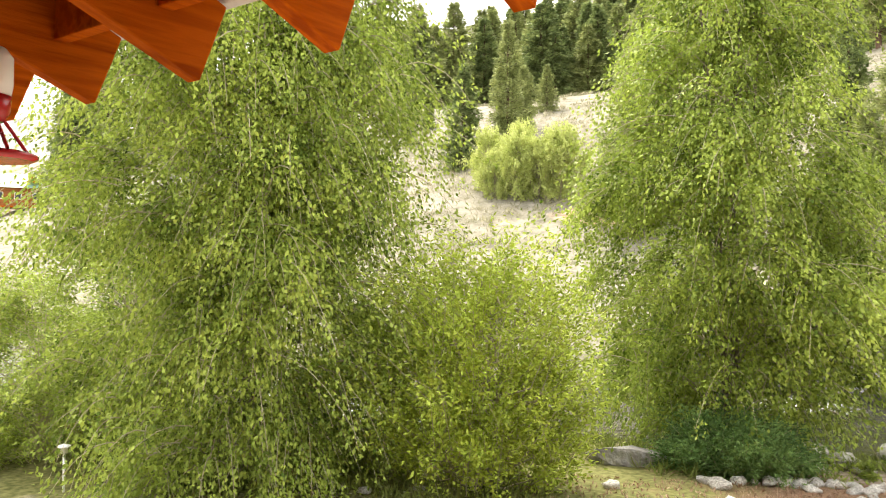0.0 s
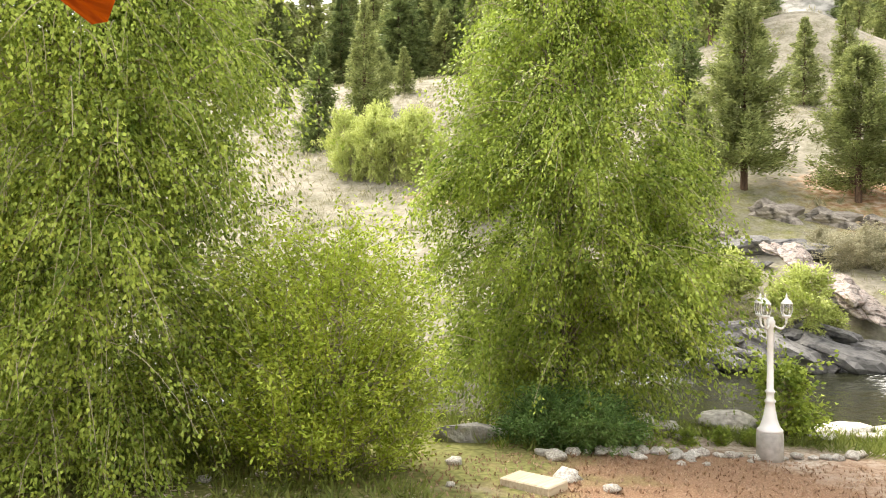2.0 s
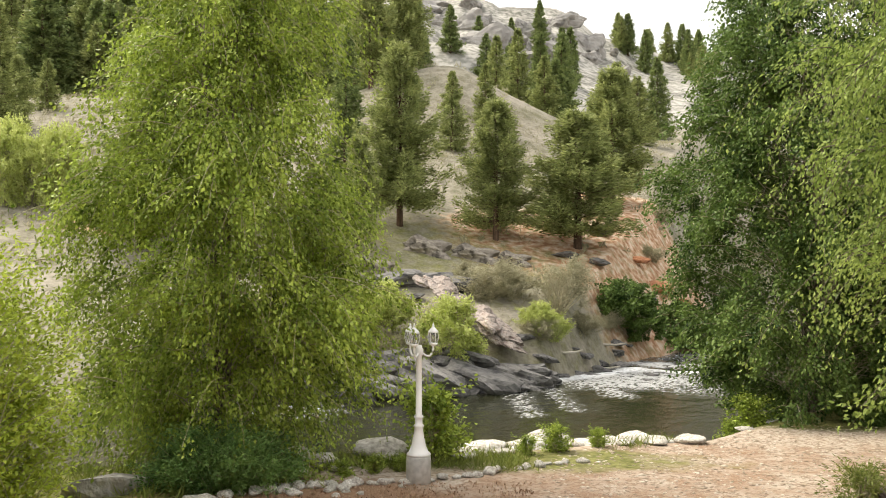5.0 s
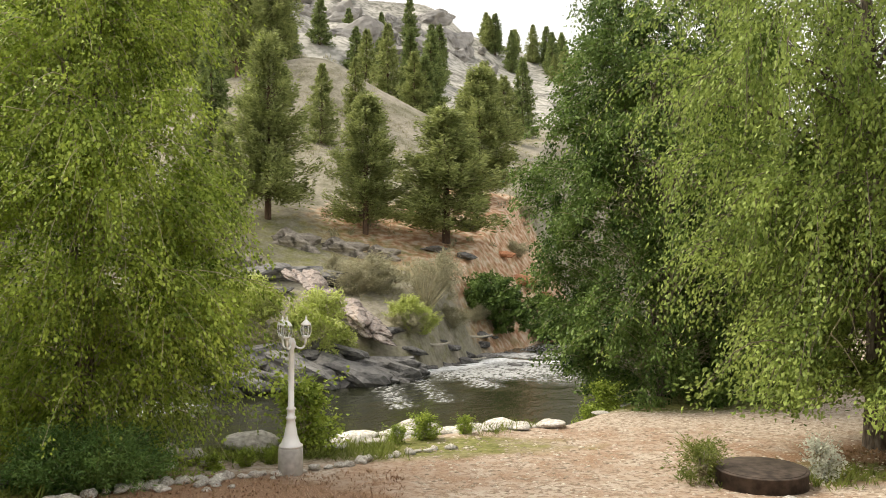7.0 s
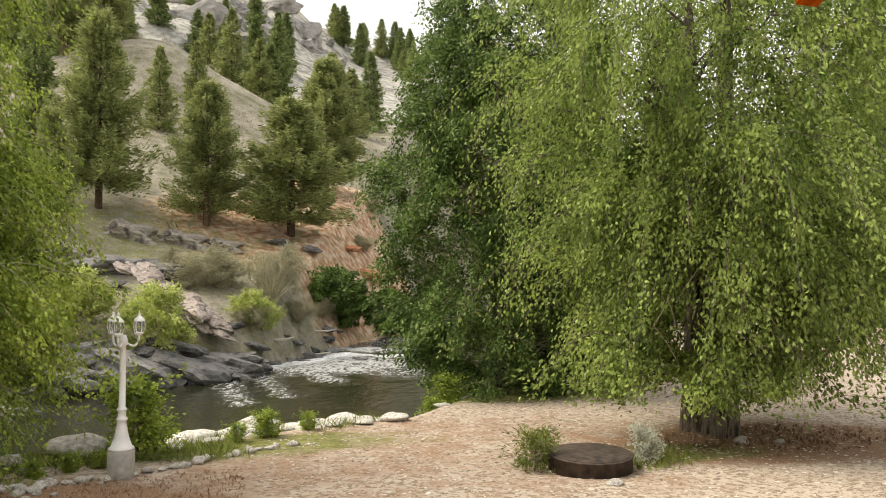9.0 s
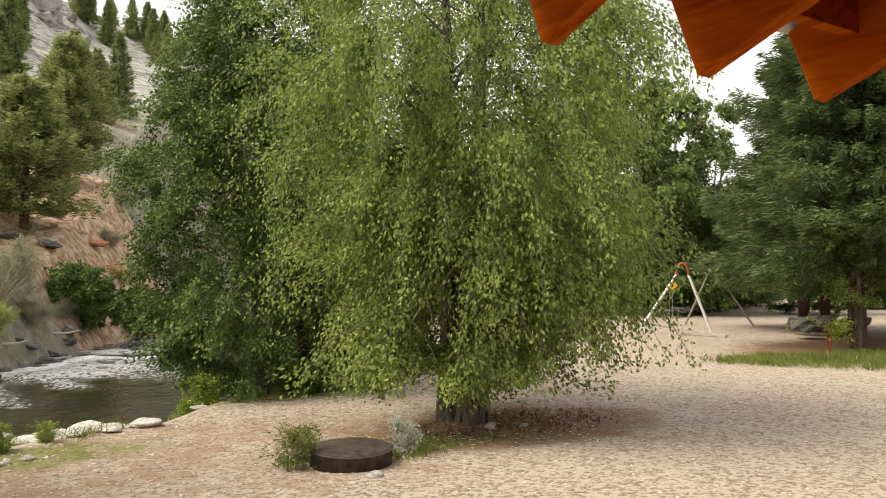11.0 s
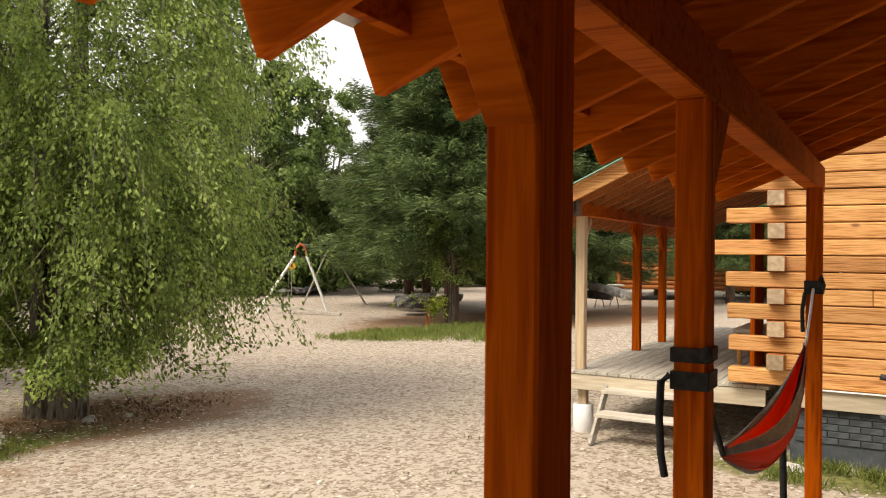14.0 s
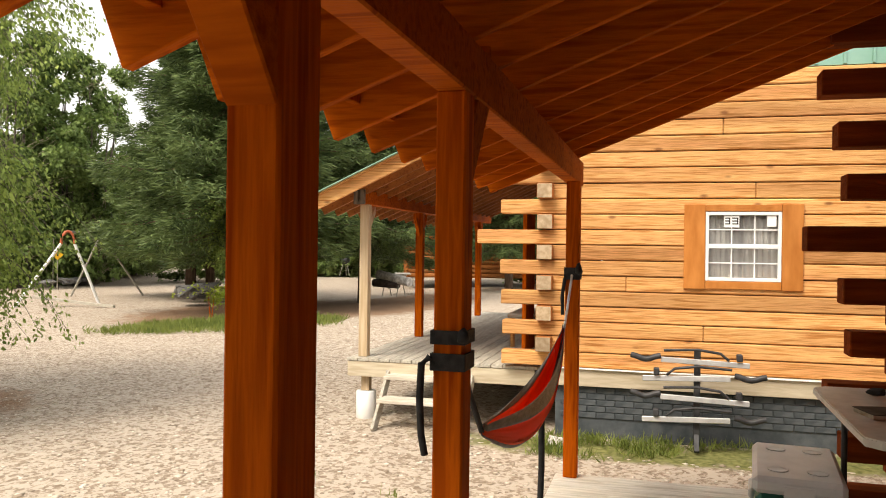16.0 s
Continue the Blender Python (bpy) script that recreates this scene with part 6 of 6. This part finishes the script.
def hammock_strip(v0, v1, mat, label=""):
    nu, nv = 40, 8
    vs, fs = [], []
    for i in range(nu + 1):
        u = i / nu
        x = 4.98 + (2.61 - 4.98) * u
        z = 1.56 * (1 - u) + 1.44 * u - 1.42 * u * (1 - u) * (1 - 0.25 * u)
        w = 0.20 * math.sin(math.pi * min(max(u, 0.02), 0.98)) ** 0.75
        for j in range(nv + 1):
            v = (v0 + (v1 - v0) * j / nv) * 2 - 1
            fold = 0.012 * math.sin(v * 19 + u * 4) * math.sin(math.pi * u)
            vs.append((x + fold, 0.565 + 0.30 * w * math.sin(v * 1.9) + fold, z + w * (abs(v) ** 1.5) * 0.95 + 0.01 * math.sin(v * 23)))
    for i in range(nu):
        for j in range(nv):
            a = i * (nv + 1) + j
            fs.append((a, a + 1, a + nv + 2, a + nv + 1))
    ob = part("fabric", raw_mesh("fabric", vs, fs, mat, True), None, ham, label)
    m = ob.modifiers.new("thickness", 'SOLIDIFY')
    m.thickness = 0.002


hammock_strip(0.0, 0.07, M_HAM_GREY, "grey nylon edge panel")
hammock_strip(0.07, 0.43, M_HAM_RED, "red nylon panel")
hammock_strip(0.43, 0.57, M_HAM_GREY, "grey nylon middle panel")
hammock_strip(0.57, 0.93, M_HAM_RED, "red nylon panel")
hammock_strip(0.93, 1.0, M_HAM_GREY, "grey nylon edge panel")
pipe("cord", [(4.98, 0.565, 1.56), (5.10, 0.56, 1.68), (5.30, 0.555, 1.88)], 0.008, M_WHITE, ham, "white carabiner cord")
pipe("cord", [(2.62, 0.565, 1.44), (2.45, 0.57, 1.60), (2.33, 0.575, 1.76)], 0.010, M_BLACK, ham)


def strap(x0, x1, y0, y1, z0, z1):
    g = 0.008
    bm = bmesh.new()
    for a in ((x0 - g, x0 - 0.002, y0 - g, y1 + g), (x1 + 0.002, x1 + g, y0 - g, y1 + g), (x0 - 0.001, x1 + 0.001, y0 - g, y0 - 0.002), (x0 - 0.001, x1 + 0.001, y1 + 0.002, y1 + g)):
        box(*a, z0, z1, 0.002, bm)
    return bm


straps = thing("hammock_strap", pose(0, 0, 0), "black webbing strap wound round the porch post", "strap", "hammock straps")
part("band", strap(2.206, 2.31, 0.532, 0.62, 1.775, 1.815), M_BLACK, straps)
part("band", strap(2.206, 2.31, 0.532, 0.62, 1.70, 1.75), M_BLACK, straps)
part("knot", rock_mesh(150, M_BLACK, (0.03, 0.02, 0.025), 0.3, 2), None, straps, at=pose(2.20, 0.528, 1.80))
pipe("tail", [(2.19, 0.625, 1.74), (2.185, 0.648, 1.72), (2.185, 0.652, 1.62), (2.19, 0.648, 1.52), (2.20, 0.640, 1.46)], 0.011, M_BLACK, straps)
straps2 = thing("hammock_strap", pose(0, 0, 0), "black webbing strap wound round the corner post", "strap", "hammock straps")
part("band", strap(5.32, 5.41, 0.51, 0.60, 1.85, 1.93), M_BLACK, straps2)
part("knot", rock_mesh(151, M_BLACK, (0.04, 0.03, 0.05), 0.3, 2), None, straps2, at=pose(5.31, 0.51, 1.91))
pipe("tail", [(5.30, 0.60, 1.86), (5.29, 0.615, 1.75), (5.285, 0.61, 1.62)], 0.012, M_BLACK, straps2)
loose = thing("loose_strap", pose(0, 0, 0), "black webbing strap hanging from the hammock to the ground", "strap", "hammock straps")
pipe("webbing", [(4.04, 0.565, 1.19), (4.03, 0.56, 0.95), (4.045, 0.57, 0.70), (4.03, 0.555, 0.56)], 0.016, M_BLACK, loose)

# ---- bicycle rack against the wall ----
M_ALU = material("bright_aluminium", [(0.62, 0.63, 0.65), (0.75, 0.76, 0.78)], 10, 4, 0.35, 0.05, metal=0.5)
M_DARK_STEEL = material("black_powder_coat", [(0.03, 0.03, 0.033), (0.06, 0.06, 0.065)], 12, 4, 0.45, 0.05)
rack = thing("bike_rack", pose(8.62, -0.38, 0.02), "four-tray black and silver bicycle rack standing against the wall", "bike rack")
part("mast", box(-0.03, 0.03, -0.032, 0.032, 0.05, 1.02, 0.006), M_DARK_STEEL, rack)
part("hitch", beam((0, 0, 0.16), (-0.12, 0, 0.0), 0.05, 0.05), M_DARK_STEEL, rack)
for i, z in enumerate((0.90, 0.73, 0.52, 0.31)):
    w = 1 if i % 2 == 0 else -1
    tray = part("tray", beam((-0.06, 0.34 * w + 0.02, z + 0.015), (-0.06, -0.52 * w + 0.02, z - 0.015), 0.03, 0.055, 0.006), M_ALU, rack, "bright aluminium tray")
    cr = [( -0.06, w * (0.36 + 0.30 * k / 6), z + 0.03 + 0.02 * math.cos(k / 6 * 6.28)) for k in range(7)]
    pipe("wheel_cradle", cr, 0.03, M_DARK_STEEL, tray)
    pipe("clamp_arm", [(-0.08, 0.33 * w, z + 0.11), (-0.09, 0.0, z + 0.13), (-0.09, -0.22 * w, z + 0.10), (-0.07, -0.30 * w, z + 0.03)], 0.014, M_DARK_STEEL, tray)
    part("buckle", box(-0.11, -0.03, -0.40 * w - 0.03, -0.40 * w + 0.03, z + 0.025, z + 0.10, 0.01), M_DARK_STEEL, tray)

# ---- cooler and table on the porch ----
M_LID = material("grey_plastic", [(0.74, 0.75, 0.76), (0.82, 0.83, 0.84)], 10, 4, 0.45, 0.08, 120)
M_GREEN = material("dark_green_plastic", [(0.02, 0.11, 0.085), (0.03, 0.15, 0.115)], 10, 4, 0.45, 0.08, 120)
cooler = thing("cooler", pose(4.43, -0.68, DECK, 0, 0, -6) @ Matrix.Diagonal((1.1, 1.12, 1.04, 1)), "dark green cooler with a grey lid and cup holders", "cooler")
part("body", box(-0.33, 0.33, -0.17, 0.17, 0.005, 0.34, 0.025), M_GREEN, cooler)
bm = box(-0.345, 0.345, -0.185, 0.185, 0.341, 0.42, 0.022)
lid = part("lid", bm, M_LID, cooler, "grey plastic lid")
for x in (-0.2, 0.2):
    for y in (-0.08, 0.08):
        part("cup_holder", lathe([(0.042, 0.4202), (0.045, 0.424), (0.040, 0.4255), (0.036, 0.4215)], 18, None, (x, y)), M_LID, lid)
part("latch", box(-0.352, -0.346, -0.06, 0.06, 0.30, 0.39, 0.002), M_LID, cooler)
part("handle", box(-0.10, 0.10, 0.172, 0.20, 0.24, 0.29, 0.01), M_LID, cooler)
part("emblem", box(-0.334, -0.331, -0.05, 0.05, 0.12, 0.20, 0), M_WHITE, cooler)
M_TABLE = material("grey_plastic_tabletop", [(0.70, 0.66, 0.63), (0.80, 0.76, 0.73)], 14, 4, 0.5, 0.1, 80)
table = thing("folding_table", pose(0, 0, 0), "light grey plastic folding table on the porch", "table")
bm = bmesh.new()
out = [(3.62, -0.81), (4.86, -0.83), (4.93, -0.90), (4.93, -1.28), (3.55, -1.28), (3.55, -0.87)]
lo = [bm.verts.new((x, y, 1.262)) for x, y in out]
hi = [bm.verts.new((x, y, 1.30)) for x, y in out]
bm.faces.new(hi)
bm.faces.new(lo[::-1])
for i in range(6):
    bm.faces.new((lo[i], lo[(i + 1) % 6], hi[(i + 1) % 6], hi[i]))
bmesh.ops.recalc_face_normals(bm, faces=bm.faces)
bmesh.ops.bevel(bm, geom=bm.edges[:], offset=0.006, segments=2, affect='EDGES')
part("tabletop", bm, M_TABLE, table)
for x, y in ((3.68, -0.98), (4.8, -0.98), (3.68, -1.22), (4.8, -1.22)):
    part("leg", lathe([(0.016, DECK), (0.016, 1.262)], 10, None, (x, y)), M_DARK_STEEL, table)
book = thing("booklet", pose(4.1, -0.98, 1.301, 0, 0, 12), "worn paperback booklet lying on the table", "book")
part("pages", box(-0.10, 0.10, -0.07, 0.07, 0.0, 0.022, 0.003), M_SKIRT, book)
part("cover", box(-0.105, 0.105, -0.074, 0.074, 0.0225, 0.025, 0), M_RUST, book)
cap = thing("sunglasses_case", pose(4.65, -1.10, 1.301, 0, 0, 30), "black glasses case on the table", "case")
part("shell", rock_mesh(152, M_BLACK, (0.08, 0.035, 0.03), 0.08, 3), None, cap, at=pose(0, 0, 0.026))

# bare pale branches that hang out of the elm
q = rng(95)
for k, (x, y, z) in enumerate(((-1.5, -1.0, 1.75), (0.9, -1.6, 1.9), (0.5, -1.5, 1.6), (-0.9, -1.5, 2.5), (1.4, -1.3, 2.7))):
    t = np.linspace(0, 1, 9)
    main = np.stack([x * t, y * t, 2.6 + (z - 2.6) * t ** 1.4 + 0.12 * np.sin(t * 5 + k)], 1)
    paths = [(main, 0.028 - 0.02 * t)]
    for j in range(7):
        o = main[3 + j % 6]
        d = np.array([q.uniform(-0.5, 0.5), q.uniform(-0.5, 0.2), q.uniform(-0.5, 0.15)])
        tt = np.linspace(0, 1, 5)[:, None]
        paths.append((o + d * tt - np.array([0, 0, 0.2]) * tt ** 2, np.linspace(0.010, 0.004, 5)))
    part("dead_branch", tube_mesh("dead_branch", paths, M_TWIG, 5), None, elm, "bare pale dead branch")
